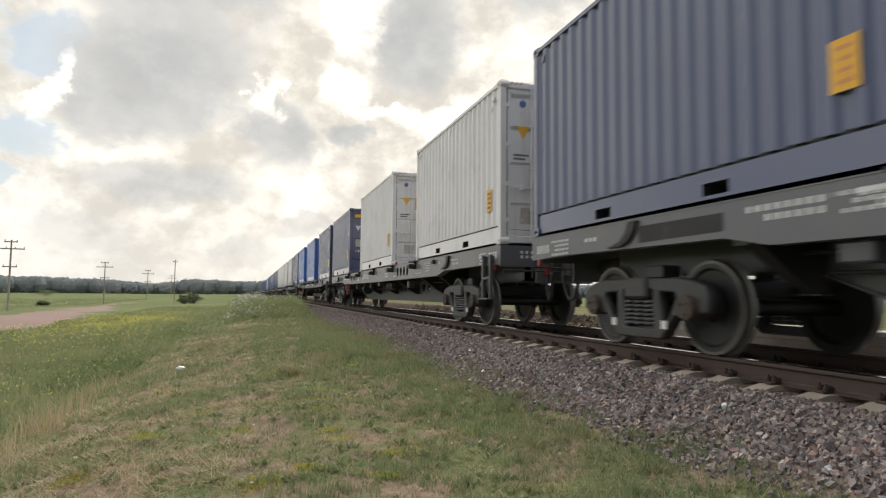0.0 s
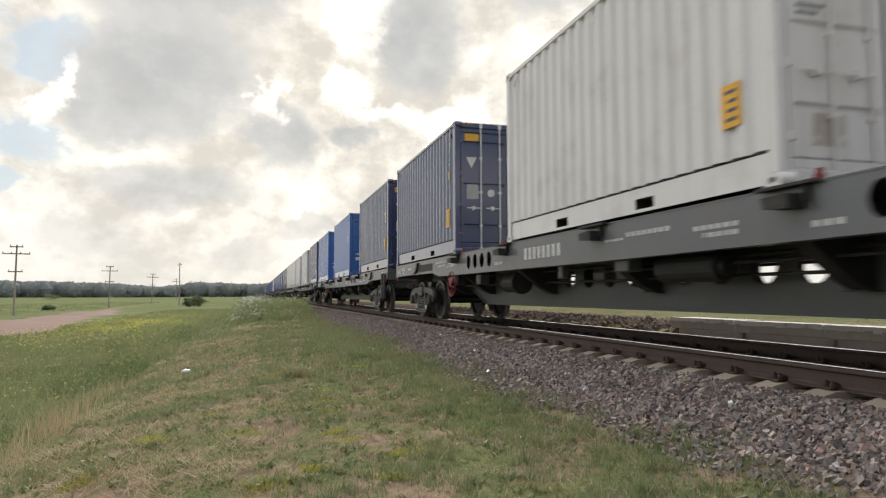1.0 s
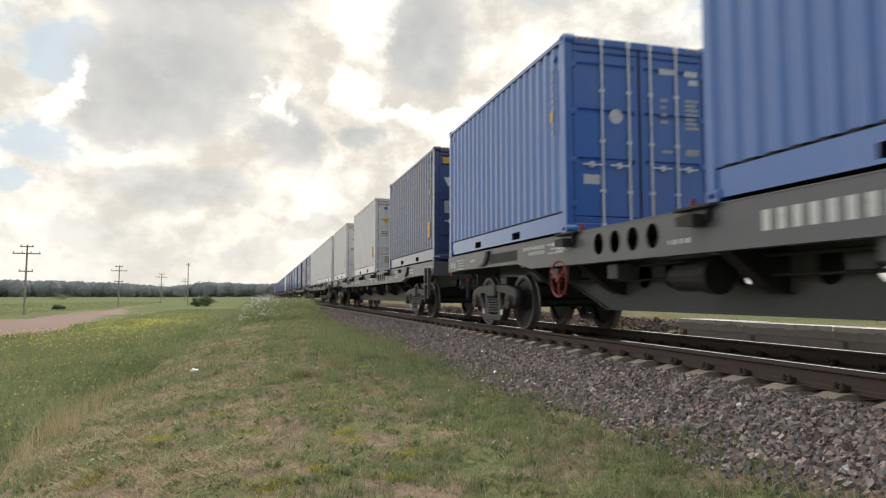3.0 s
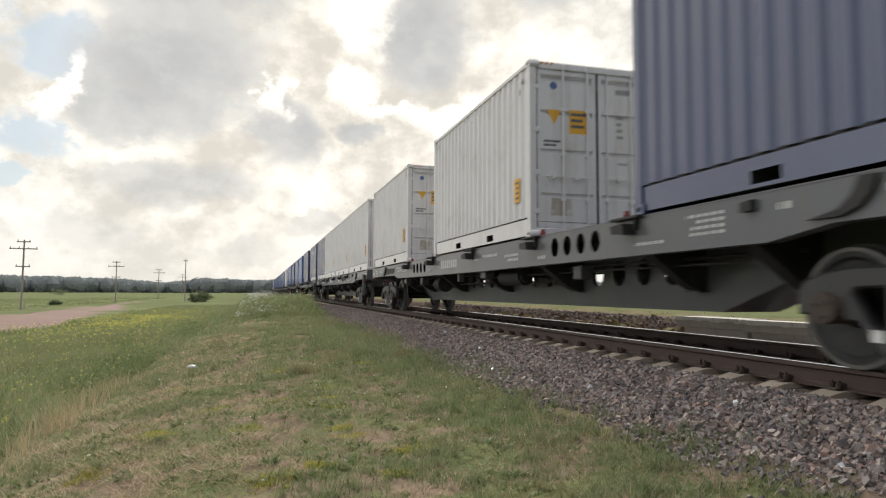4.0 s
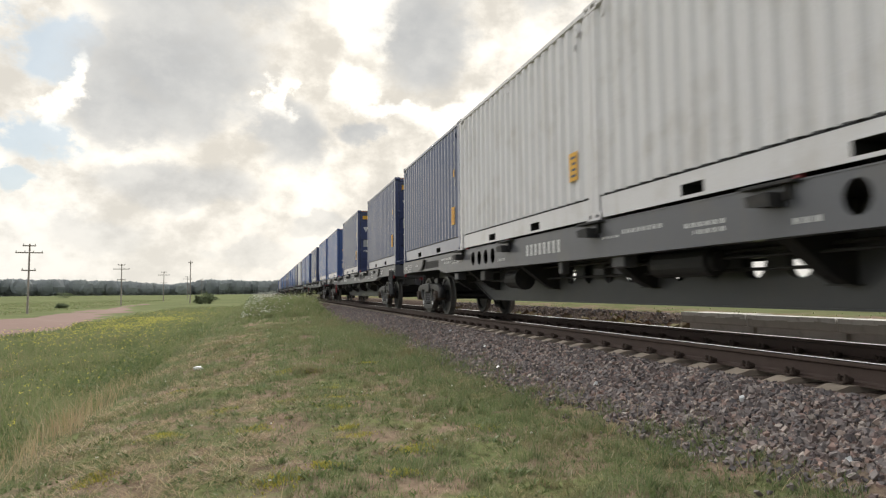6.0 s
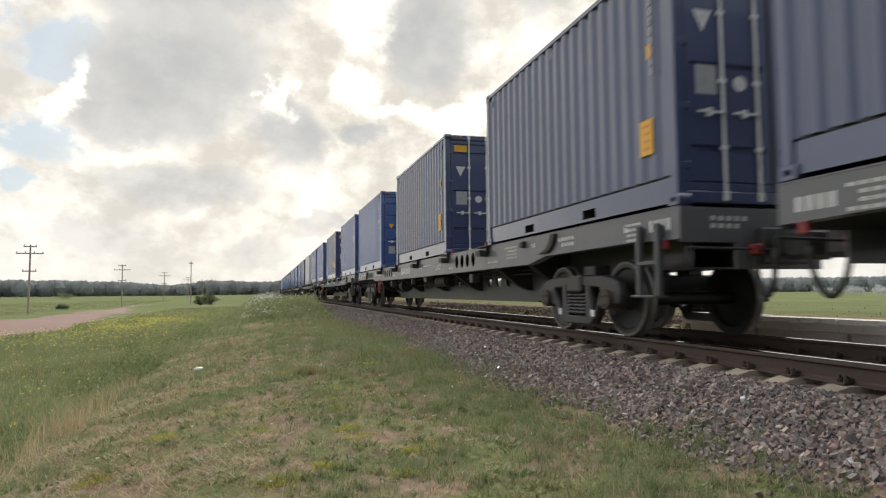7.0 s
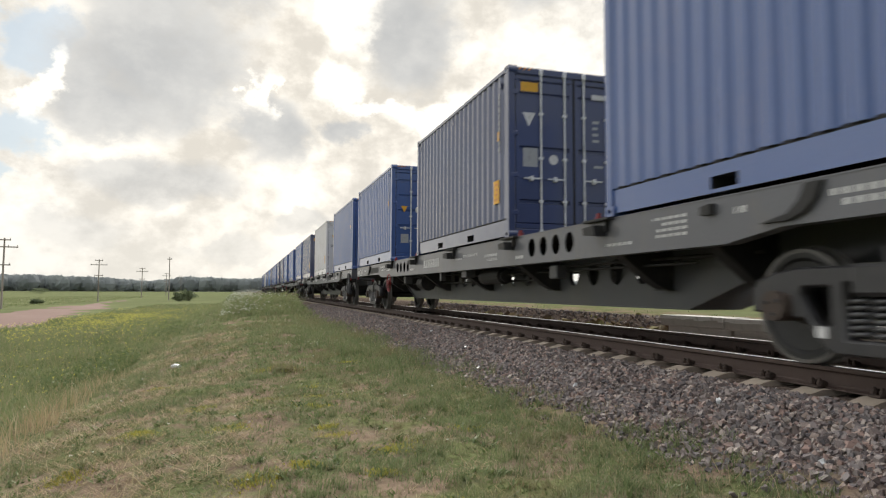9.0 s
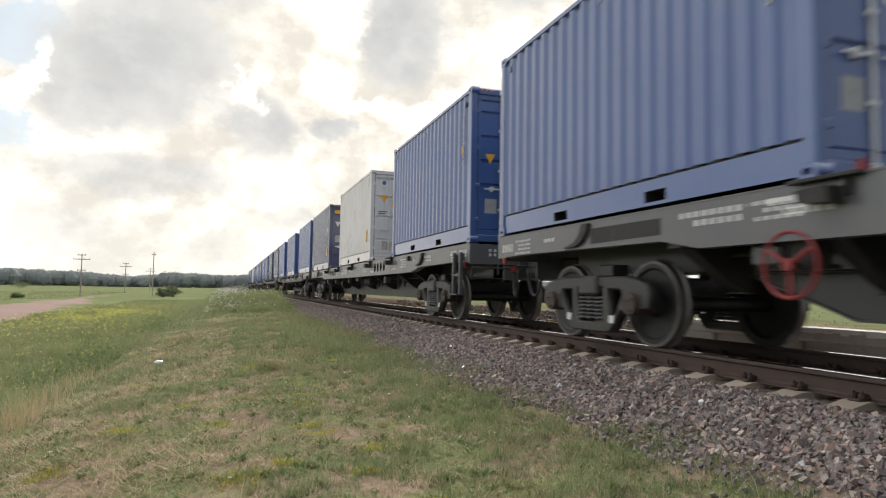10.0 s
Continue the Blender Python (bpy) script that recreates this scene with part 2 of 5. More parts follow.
RUST = (0.16, 0.075, 0.04)
MAT = {
    "navy": material("navy_paint", (0.032, 0.047, 0.125), 0.42, spec=0.5, coat=1.0, spots=(0.06, 0.065, 0.10), amount=0.3, scale=1.5, bump=0, streaks=0.12),
    "blue": material("blue_paint", (0.032, 0.125, 0.41), 0.42, spec=0.5, coat=1.0, spots=(0.10, 0.16, 0.33), amount=0.3, scale=1.5, bump=0, streaks=0.12),
    "royal": material("royal_blue_paint", (0.038, 0.090, 0.275), 0.42, spec=0.5, coat=1.0, spots=(0.09, 0.11, 0.25), amount=0.3, scale=1.5, bump=0, streaks=0.12),
    "white": material("white_paint", (0.65, 0.635, 0.65), 0.45, spec=0.5, coat=0.6, spots=(0.36, 0.31, 0.25), amount=0.3, scale=1.4, bump=0, streaks=0.28),
    "wagon": material("grey_wagon_paint", (0.092, 0.095, 0.108), 0.5, coat=0.4, spots=(0.12, 0.11, 0.10), amount=0.5, scale=2.0, bump=0.06, streaks=0.35),
    "under": material("dirty_underframe", (0.017, 0.0165, 0.017), 0.65, spots=(0.06, 0.05, 0.042), amount=0.5, scale=4.0, bump=0.15),
    "sill": material("grey_sill_paint", (0.066, 0.068, 0.076), 0.55, coat=0.25, spots=(0.08, 0.075, 0.07), amount=0.6, scale=1.2, bump=0.08, streaks=0.4),
    "cast": material("cast_steel", (0.032, 0.0315, 0.034), 0.45, spots=(0.06, 0.05, 0.044), amount=0.4, scale=7.0, bump=0.25),
    "wheel": material("wheel_steel", (0.019, 0.019, 0.02), 0.5, 0.2, spots=(0.05, 0.045, 0.04), amount=0.4, scale=5.0, bump=0.1),
    "tread": material("worn_wheel_rim", (0.13, 0.125, 0.12), 0.42, 0.5, spots=(0.19, 0.16, 0.145), amount=0.5, scale=9.0, bump=0.05),
    "box_rust": material("rusty_axle_box", (0.058, 0.042, 0.034), 0.75, spots=(0.07, 0.05, 0.04), amount=0.5, scale=12.0, bump=0.2),
    "spring": material("spring_steel", (0.10, 0.10, 0.105), 0.5, 0.3, bump=0.05),
    "black": material("black_rubber", (0.02, 0.02, 0.02), 0.7, bump=0.1),
    "red": material("red_paint", (0.21, 0.02, 0.024), 0.5, spots=(0.2, 0.03, 0.03), amount=0.4, bump=0.05),
    "yellow": material("yellow_label", (0.72, 0.38, 0.03), 0.5, spots=(0.5, 0.28, 0.05), amount=0.5, scale=8, bump=0),
    "orange": material("orange_hatch", (0.60, 0.25, 0.07), 0.5, bump=0),
    "letter": material("white_lettering", (0.62, 0.62, 0.62), 0.6, spots=(0.3, 0.3, 0.3), amount=0.6, scale=20, bump=0),
    "dark_letter": material("dark_lettering", (0.10, 0.10, 0.11), 0.6, bump=0),
    "faint_letter": material("faded_dark_print", (0.27, 0.265, 0.275), 0.6, spots=(0.5, 0.49, 0.5), amount=0.6, scale=25, bump=0),
    "grime": material("dried_grime", (0.40, 0.36, 0.31), 0.8, spots=(0.62, 0.60, 0.59), amount=0.9, scale=7, bump=0, streaks=0.6),
    "grey_label": material("grey_label", (0.36, 0.37, 0.38), 0.5, spots=(0.2, 0.2, 0.22), amount=0.5, scale=9, bump=0),
    "galv": material("galvanised_rod", (0.66, 0.67, 0.68), 0.5, 0.15, spots=(0.28, 0.26, 0.24), amount=0.4, scale=8, bump=0.03),
    "seal": material("door_seal", (0.018, 0.018, 0.02), 0.8, bump=0),
    "rail": material("rusty_rail", (0.062, 0.040, 0.032), 0.75, spots=(0.05, 0.03, 0.024), amount=0.6, scale=5.0, bump=0.2),
    "rail_top": material("polished_rail_head", (0.92, 0.92, 0.93), 0.10, 1.0, bump=0.0, grain_amount=0.05),
    "clip": material("rusty_fastening", (0.055, 0.038, 0.03), 0.8, spots=(0.1, 0.06, 0.04), amount=0.5, scale=20, bump=0.2),
    "sleeper": material("concrete_sleeper", (0.36, 0.30, 0.24), 0.9, spots=(0.22, 0.16, 0.12), amount=0.6, scale=4.0, bump=0.25, per_object=0.12),
    "stone": material("granite_ballast", (0.2, 0.19, 0.18), 0.85, bump=0.2, grain=90, grain_amount=0.3,
                      ramp=[(0.07, 0.063, 0.066), (0.21, 0.185, 0.18), (0.125, 0.095, 0.088), (0.30, 0.26, 0.24), (0.105, 0.095, 0.10), (0.28, 0.19, 0.16), (0.42, 0.37, 0.33)]),
    "concrete": material("old_concrete", (0.50, 0.47, 0.43), 0.9, spots=(0.26, 0.24, 0.20), amount=0.5, scale=2.0, bump=0.3, streaks=0.25),
    "paint_edge": material("worn_white_edge", (0.80, 0.79, 0.76), 0.8, spots=(0.5, 0.48, 0.44), amount=0.8, scale=6.0, bump=0.2),
    "rubble": material("mossy_rubble", (0.16, 0.11, 0.07), 0.95, bump=0.5, ramp=[(0.10, 0.07, 0.045), (0.16, 0.10, 0.06), (0.15, 0.14, 0.03), (0.20, 0.15, 0.10), (0.09, 0.10, 0.03)]),
    "pole": material("weathered_pole", (0.33, 0.29, 0.26), 0.9, spots=(0.42, 0.39, 0.36), amount=0.4, scale=8, bump=0.2),
    "porcelain": material("white_insulator", (0.6, 0.6, 0.58), 0.3, bump=0),
    "road": material("red_earth_road", (0.150, 0.082, 0.062), 0.95, spots=(0.18, 0.11, 0.085), amount=0.6, scale=0.6, grain=9.0, bump=0.3),
    "litter": material("white_plastic", (0.6, 0.61, 0.62), 0.4, bump=0),
    "blade": material("grass_blades", (0.1, 0.15, 0.04), 0.6, spots=(0.26, 0.20, 0.12), amount=0.75, scale=0.9, bump=0, spec=0.25, grain_amount=0.1,
                      leaf=0.4,
                      ramp=[(0.10, 0.14, 0.06), (0.18, 0.225, 0.10), (0.13, 0.18, 0.08), (0.25, 0.275, 0.15), (0.165, 0.205, 0.095), (0.34, 0.30, 0.20)]),
    "meadow": material("meadow_blades", (0.1, 0.15, 0.04), 0.65, spots=(0.10, 0.145, 0.05), amount=0.8, scale=0.35, bump=0, spec=0.2, grain_amount=0.1,
                       leaf=0.4,
                       ramp=[(0.15, 0.19, 0.085), (0.23, 0.27, 0.125), (0.175, 0.225, 0.095), (0.28, 0.30, 0.16), (0.32, 0.29, 0.18), (0.19, 0.245, 0.10)]),
    "straw": material("dry_straw", (0.35, 0.28, 0.16), 0.8, bump=0, spec=0.2, grain_amount=0.1,
                      leaf=0.3,
                      ramp=[(0.36, 0.28, 0.16), (0.46, 0.37, 0.23), (0.38, 0.27, 0.18), (0.54, 0.45, 0.30), (0.32, 0.29, 0.14)]),
    "thatch": material("brown_thatch", (0.3, 0.24, 0.17), 0.85, bump=0, spec=0.2, grain_amount=0.1, leaf=0.25,
                       ramp=[(0.24, 0.18, 0.14), (0.33, 0.26, 0.20), (0.20, 0.155, 0.125), (0.42, 0.35, 0.26), (0.28, 0.24, 0.15)]),
    "moss": material("yellow_moss", (0.30, 0.28, 0.04), 0.9, bump=0, grain_amount=0.1, leaf=0.3, ramp=[(0.36, 0.34, 0.06), (0.46, 0.41, 0.08), (0.28, 0.30, 0.07)]),
    "herb": material("herb_leaves", (0.1, 0.14, 0.05), 0.6, bump=0, spec=0.3, grain_amount=0.1, leaf=0.3,
                     ramp=[(0.10, 0.14, 0.055), (0.14, 0.185, 0.07), (0.18, 0.22, 0.09)]),
    "petal": material("white_petals", (0.75, 0.75, 0.68), 0.7, bump=0),
    "rape": material("yellow_blossom", (0.64, 0.58, 0.13), 0.7, bump=0, leaf=0.3),
    "bush": material("bush_leaves", (0.05, 0.08, 0.03), 0.7, bump=0, leaf=0.35, spec=0.2, grain_amount=0.1, ramp=[(0.11, 0.14, 0.08), (0.15, 0.18, 0.10), (0.18, 0.21, 0.12)]),
    # the haze of distance is mixed into these pale leaf colours
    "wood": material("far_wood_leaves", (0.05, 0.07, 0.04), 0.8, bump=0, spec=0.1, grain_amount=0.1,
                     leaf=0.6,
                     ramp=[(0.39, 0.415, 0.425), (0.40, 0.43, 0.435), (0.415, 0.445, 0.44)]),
    "bark": material("bark", (0.10, 0.08, 0.06), 0.9, bump=0.4),
}


def ground_material():
    """Turf with bare, dry and mossy patches near the line, meadow and crop further off."""
    m = bpy.data.materials.new("turf")
    m.use_nodes = True
    t = m.node_tree
    b = t.nodes["Principled BSDF"]
    b.inputs["Roughness"].default_value, b.inputs["Specular IOR Level"].default_value = 0.95, 0.0
    coord = t.nodes.new("ShaderNodeTexCoord").outputs["Object"]

    def tex(scale, detail=6.0, rough=0.62):
        n = t.nodes.new("ShaderNodeTexNoise")
        n.inputs["Scale"].default_value, n.inputs["Detail"].default_value, n.inputs["Roughness"].default_value = scale, detail, rough
        t.links.new(coord, n.inputs["Vector"])
        return n.outputs[0]

    sep = t.nodes.new("ShaderNodeSeparateXYZ")
    t.links.new(coord, sep.inputs[0])
    x = sep.outputs[0]
    green = mix_colour(t, smooth_step(t, tex(0.9), 0.35, 0.65), (0.125, 0.15, 0.068), (0.185, 0.20, 0.095))
    green = mix_colour(t, smooth_step(t, tex(14.0), 0.4, 0.7), green, (0.09, 0.095, 0.045))
    dry = mix_colour(t, smooth_step(t, tex(9.0), 0.35, 0.7), (0.27, 0.205, 0.15), (0.155, 0.115, 0.088))
    near = mix_colour(t, smooth_step(t, tex(1.6, 6.0, 0.62), 0.44, 0.58), green, dry)
    field = mix_colour(t, smooth_step(t, tex(0.06), 0.35, 0.65), (0.135, 0.155, 0.08), (0.175, 0.195, 0.10))
    field = mix_colour(t, smooth_step(t, tex(0.5), 0.5, 0.75), field, (0.13, 0.125, 0.07))
    base = mix_colour(t, smooth_step(t, x, -1.2, -3.2), near, field)
    base = mix_colour(t, smooth_step(t, x, 8.5, 11.0), base, field)
    edge = math_node(t, "MULTIPLY_ADD", math_node(t, "SUBTRACT", tex(2.2), 0.5), 1.6, x)
    bed = math_node(t, "MULTIPLY", smooth_step(t, edge, 2.85, 3.2), smooth_step(t, x, 8.3, 7.6))
    gravel = mix_colour(t, smooth_step(t, tex(30.0), 0.35, 0.65), (0.075, 0.058, 0.05), (0.20, 0.16, 0.135))
    base = mix_colour(t, bed, base, gravel)
    t.links.new(base, b.inputs["Base Color"])
    bp = t.nodes.new("ShaderNodeBump")
    bp.inputs["Strength"].default_value, bp.inputs["Distance"].default_value = 0.6, 0.05
    t.links.new(tex(18.0), bp.inputs["Height"])
    t.links.new(bp.outputs[0], b.inputs["Normal"])
    return m


MAT["ground"] = ground_material()


# ---- mesh helpers ----
def mesh_object(name, verts, faces, mat, parent=None, label="", smooth=False):
    me = bpy.data.meshes.new(name)
    me.from_pydata(verts if isinstance(verts, list) else verts.tolist(), [], faces if isinstance(faces, list) else faces.tolist())
    me.materials.append(MAT[mat])
    if smooth:
        me.shade_smooth()
    ob = new(name, me)
    ob.parent = parent
    if label:
        tagged(ob, label)
    return ob


def part(name, bm, mat, parent=None, label="", smooth=False):
    me = bpy.data.meshes.new(name)
    bmesh.ops.recalc_face_normals(bm, faces=bm.faces)
    bm.to_mesh(me)
    bm.free()
    me.materials.append(MAT[mat])
    if smooth:
        me.shade_smooth()
    ob = new(name, me)
    ob.parent = parent
    if label:
        tagged(ob, label)
    return ob


def share(ob, parent, x=0.0, y=0.0, z=0.0, rx=0.0, ry=0.0, rz=0.0):
    """The same mesh again as a part of its own."""
    o = new(ob.name.split(".")[0], ob.data)
    o.parent = parent
    o.matrix_basis = pose(x, y, z, rx, ry, rz)
    if "label" in ob:
        o["label"] = ob["label"]
    return o


def box(bm, x0, x1, y0, y1, z0, z1, bevel=0.0):
    r = bmesh.ops.create_cube(bm, size=1, matrix=Matrix.LocRotScale(((x0 + x1) / 2, (y0 + y1) / 2, (z0 + z1) / 2), None, (abs(x1 - x0), abs(y1 - y0), abs(z1 - z0))))
    if bevel:
        edges = {e for v in r["verts"] for e in v.link_edges}
        bmesh.ops.bevel(bm, geom=list(edges), offset=bevel, segments=1, affect="EDGES", profile=0.5)
    return bm


def boxes(*sizes, bevel=0.0):
    bm = bmesh.new()
    for s in sizes:
        box(bm, *s, bevel=bevel)
    return bm


def rod(bm, a, b, r, n=10, r2=None):
    a, b = Vector(a), Vector(b)
    d = b - a
    m = Matrix.Translation((a + b) / 2) @ d.to_track_quat("Z", "Y").to_matrix().to_4x4()
    bmesh.ops.create_cone(bm, cap_ends=True, segments=n, radius1=r, radius2=r if r2 is None else r2, depth=d.length, matrix=m)
    return bm


def tube(bm, pts, r, n=8, closed=False):
    """One continuous round bar along the points."""
    pts = [Vector(p) for p in pts]
    rings = []
    k = len(pts)
    for i, p in enumerate(pts):
        a, b = (pts[i - 1], pts[(i + 1) % k]) if closed else (pts[max(i - 1, 0)], pts[min(i + 1, k - 1)])
        d = (b - a).normalized()
        u = d.cross(Vector((0.31, 0.17, 0.93)) if abs(d.z) < 0.9 else Vector((1, 0, 0))).normalized()
        w = d.cross(u)
        rings.append([bm.verts.new(p + (u * math.cos(2 * math.pi * j / n) + w * math.sin(2 * math.pi * j / n)) * r) for j in range(n)])
    for i in range(k if closed else k - 1):
        p, q = rings[i], rings[(i + 1) % k]
        for j in range(n):
            bm.faces.new((p[j], p[(j + 1) % n], q[(j + 1) % n], q[j]))
    if not closed:
        bm.faces.new(rings[0][::-1]), bm.faces.new(rings[-1])
    return bm


def rods(*items, n=10):
    bm = bmesh.new()
    for a, b, r in items:
        rod(bm, a, b, r, n)
    return bm


def lathe(bm, profile, n=28, axis_x=True):
    """Turn a profile of (along, radius) about the x axis, closed on itself."""
    rings = []
    for a, r in profile:
        rings.append([bm.verts.new((a, r * math.cos(2 * math.pi * k / n), r * math.sin(2 * math.pi * k / n))) for k in range(n)])
    for i in range(len(rings)):
        p, q = rings[i], rings[(i + 1) % len(rings)]
        for k in range(n):
            bm.faces.new((p[k], p[(k + 1) % n], q[(k + 1) % n], q[k]))
    return bm


def prism(bm, outline, x0, x1):
    """Extrude a (y, z) outline between x0 and x1."""
    p = [bm.verts.new((x0, y, z)) for y, z in outline]
    q = [bm.verts.new((x1, y, z)) for y, z in outline]
    bm.faces.new(p)
    bm.faces.new(q[::-1])
    n = len(p)
    for i in range(n):
        bm.faces.new((p[i], q[i], q[(i + 1) % n], p[(i + 1) % n]))
    return bm


def plate(outline, holes, x0, x1, bevel=0.0):
    """A plate in the y-z plane with openings right through it, from x0 to x1, as a bmesh."""
    cu = bpy.data.curves.new("plate", "CURVE")
    cu.dimensions, cu.fill_mode, cu.extrude = "2D", "BOTH", (x1 - x0) / 2 - bevel
    cu.bevel_depth, cu.bevel_resolution = bevel, 0
    for ring in (outline, *holes):
        sp = cu.splines.new("POLY")
        sp.points.add(len(ring) - 1)
        for p, (y, z) in zip(sp.points, ring):
            p.co = (y, z, 0, 1)
        sp.use_cyclic_u = True
    ob = bpy.data.objects.new("plate", cu)
    scene.collection.objects.link(ob)
    bpy.context.view_layer.update()
    me = bpy.data.meshes.new_from_object(ob.evaluated_get(bpy.context.evaluated_depsgraph_get()))
    bm = bmesh.new()
    bm.from_mesh(me)
    bpy.data.objects.remove(ob)
    bpy.data.curves.remove(cu)
    bpy.data.meshes.remove(me)
    bm.transform(Matrix(((0, 0, 1, (x0 + x1) / 2), (1, 0, 0, 0), (0, 1, 0, 0), (0, 0, 0, 1))))
    return bm


def ellipse(y, z, a, b, n=18):
    return [(y + a * math.cos(2 * math.pi * k / n), z + b * math.sin(2 * math.pi * k / n)) for k in range(n)]


# ---- ground ----
CX = 5.34                      # the middle of the track
PROFILE = [(-700, -0.9), (-200, -1.3), (-60, -1.5), (-25, -1.42), (-16, -1.42), (-8, -1.36), (-4.5, -1.26), (-3.1, -1.27), (-2.6, -1.17), (-2.2, -1.02), (-1.2, -0.80),
           (0.2, -0.62), (1.5, -0.58), (2.75, -0.56), (3.05, -0.50), (3.75, -0.235), (3.95, -0.225), (6.75, -0.225), (7.2, -0.26), (7.45, 0.10), (8.6, 0.13),
           (12, 0.14), (30, -0.3), (100, -1.5), (700, -2.5)]


def ground_z(x, y):
    return np.interp(x, [p[0] for p in PROFILE], [p[1] for p in PROFILE]) + 1.0 * np.clip((np.asarray(y) - 150) / 350, 0, 1) * np.clip((np.abs(np.asarray(x) - CX) - 3) / 10, 0, 1)


def relief(x, y):
    """Small unevenness of the turf; none on the track bed."""
    turf = np.clip((2.7 - x) / 1.0, 0, 1) + np.clip((x - 8.3) / 2.0, 0, 1)
    return turf * (0.035 * np.sin(2.1 * x + 0.7 * np.sin(1.3 * y)) * np.cos(1.7 * y + x) + 0.02 * np.sin(5.3 * x + 2.0 * y) * np.sin(4.1 * y - 1.7 * x)
                   + 0.05 * np.sin(0.45 * y + 0.6 * x) + 0.016 * np.sin(9.1 * x + 3 * np.sin(2.7 * y)) * np.sin(8.3 * y + 2.1 * x))


def height(x, y):
    return ground_z(x, y) + relief(x, y)


def build_ground():
    xs = np.unique(np.concatenate([np.array([-700, -450, -300, -200, -140, -100, -75, -60, -48, -38, -31, -25, -20, -16, -13, -10]),
                                   np.arange(-8, 9, 0.16), np.array([9.5, 10.5, 12, 14, 17, 21, 26, 34, 45, 60, 80, 110, 160, 240, 400, 700])]))
    ys = np.unique(np.concatenate([np.array([-300, -150, -80, -45, -25, -15, -9, -6, -4]), np.arange(-3, 24, 0.2), np.arange(24, 70, 0.8),
                                   np.array([75, 82, 90, 100, 112, 126, 142, 160, 180, 205, 235, 270, 310, 360, 420, 500, 600, 760, 1000])]))
    gx, gy = np.meshgrid(xs, ys)
    gz = height(gx, gy)
    v = np.stack([gx.ravel(), gy.ravel(), gz.ravel()], 1)
    w = len(xs)
    i = (np.arange(len(ys) - 1)[:, None] * w + np.arange(w - 1)[None]).ravel()
    f = np.stack([i, i + 1, i + 1 + w, i + w], 1)
    ob = mesh_object("ground", v, f, "ground", smooth=True)
    tagged(ob, "uneven green turf with dry patches beside a gravel track bed", "ground", kind="structure")


build_ground()

# a red earth track along the poles
def build_road():
    ys = np.arange(6, 132, 2.0)
    v, f = [], []
    for i, y in enumerate(ys):
        l = -20.6 + 0.6 * math.sin(y * 0.21) + 0.3 * math.sin(y * 0.9)
        r = -10.5 - max(0.0, y - 40) * 0.09 - max(0.0, y - 74) * 0.07 + 0.5 * math.sin(y * 0.16 + 1) + 0.3 * math.sin(y * 0.75)
        for k in range(7):
            x = l + (r - l) * k / 6
            v.append((x, y, float(height(np.array(x), np.array(y))) + (0.06 + 0.03 * math.sin(k * 1.1) if 0 < k < 6 else -0.04)))
        if i:
            for k in range(6):
                a = (i - 1) * 7 + k
                f.append((a, a + 1, a + 8, a + 7))
    tagged(mesh_object("road", v, f, "road", smooth=True), "bare reddish earth field road beside the meadow", "dirt road", kind="structure")


build_road()

# ---- the track ----
PITCH = 0.543


def rail_bm(x, y0, y1):
    """A worn rail of 180 mm section, its head's top at z = 0."""
    half = [(0.0, -0.004), (0.022, -0.003), (0.034, -0.008), (0.037, -0.018), (0.036, -0.036), (0.010, -0.052), (0.009, -0.145), (0.020, -0.158), (0.074, -0.170), (0.075, -0.180)]
    ring = [(x + a, z) for a, z in half] + [(x - a, z) for a, z in half[::-1][:-1]]
    bm = bmesh.new()
    p = [bm.verts.new((a, y0, z)) for a, z in ring]
    q = [bm.verts.new((a, y1, z)) for a, z in ring]
    for i in range(len(p)):
        bm.faces.new((p[i], q[i], q[(i + 1) % len(p)], p[(i + 1) % len(p)]))
    bm.faces.new(p), bm.faces.new(q[::-1])
    return bm


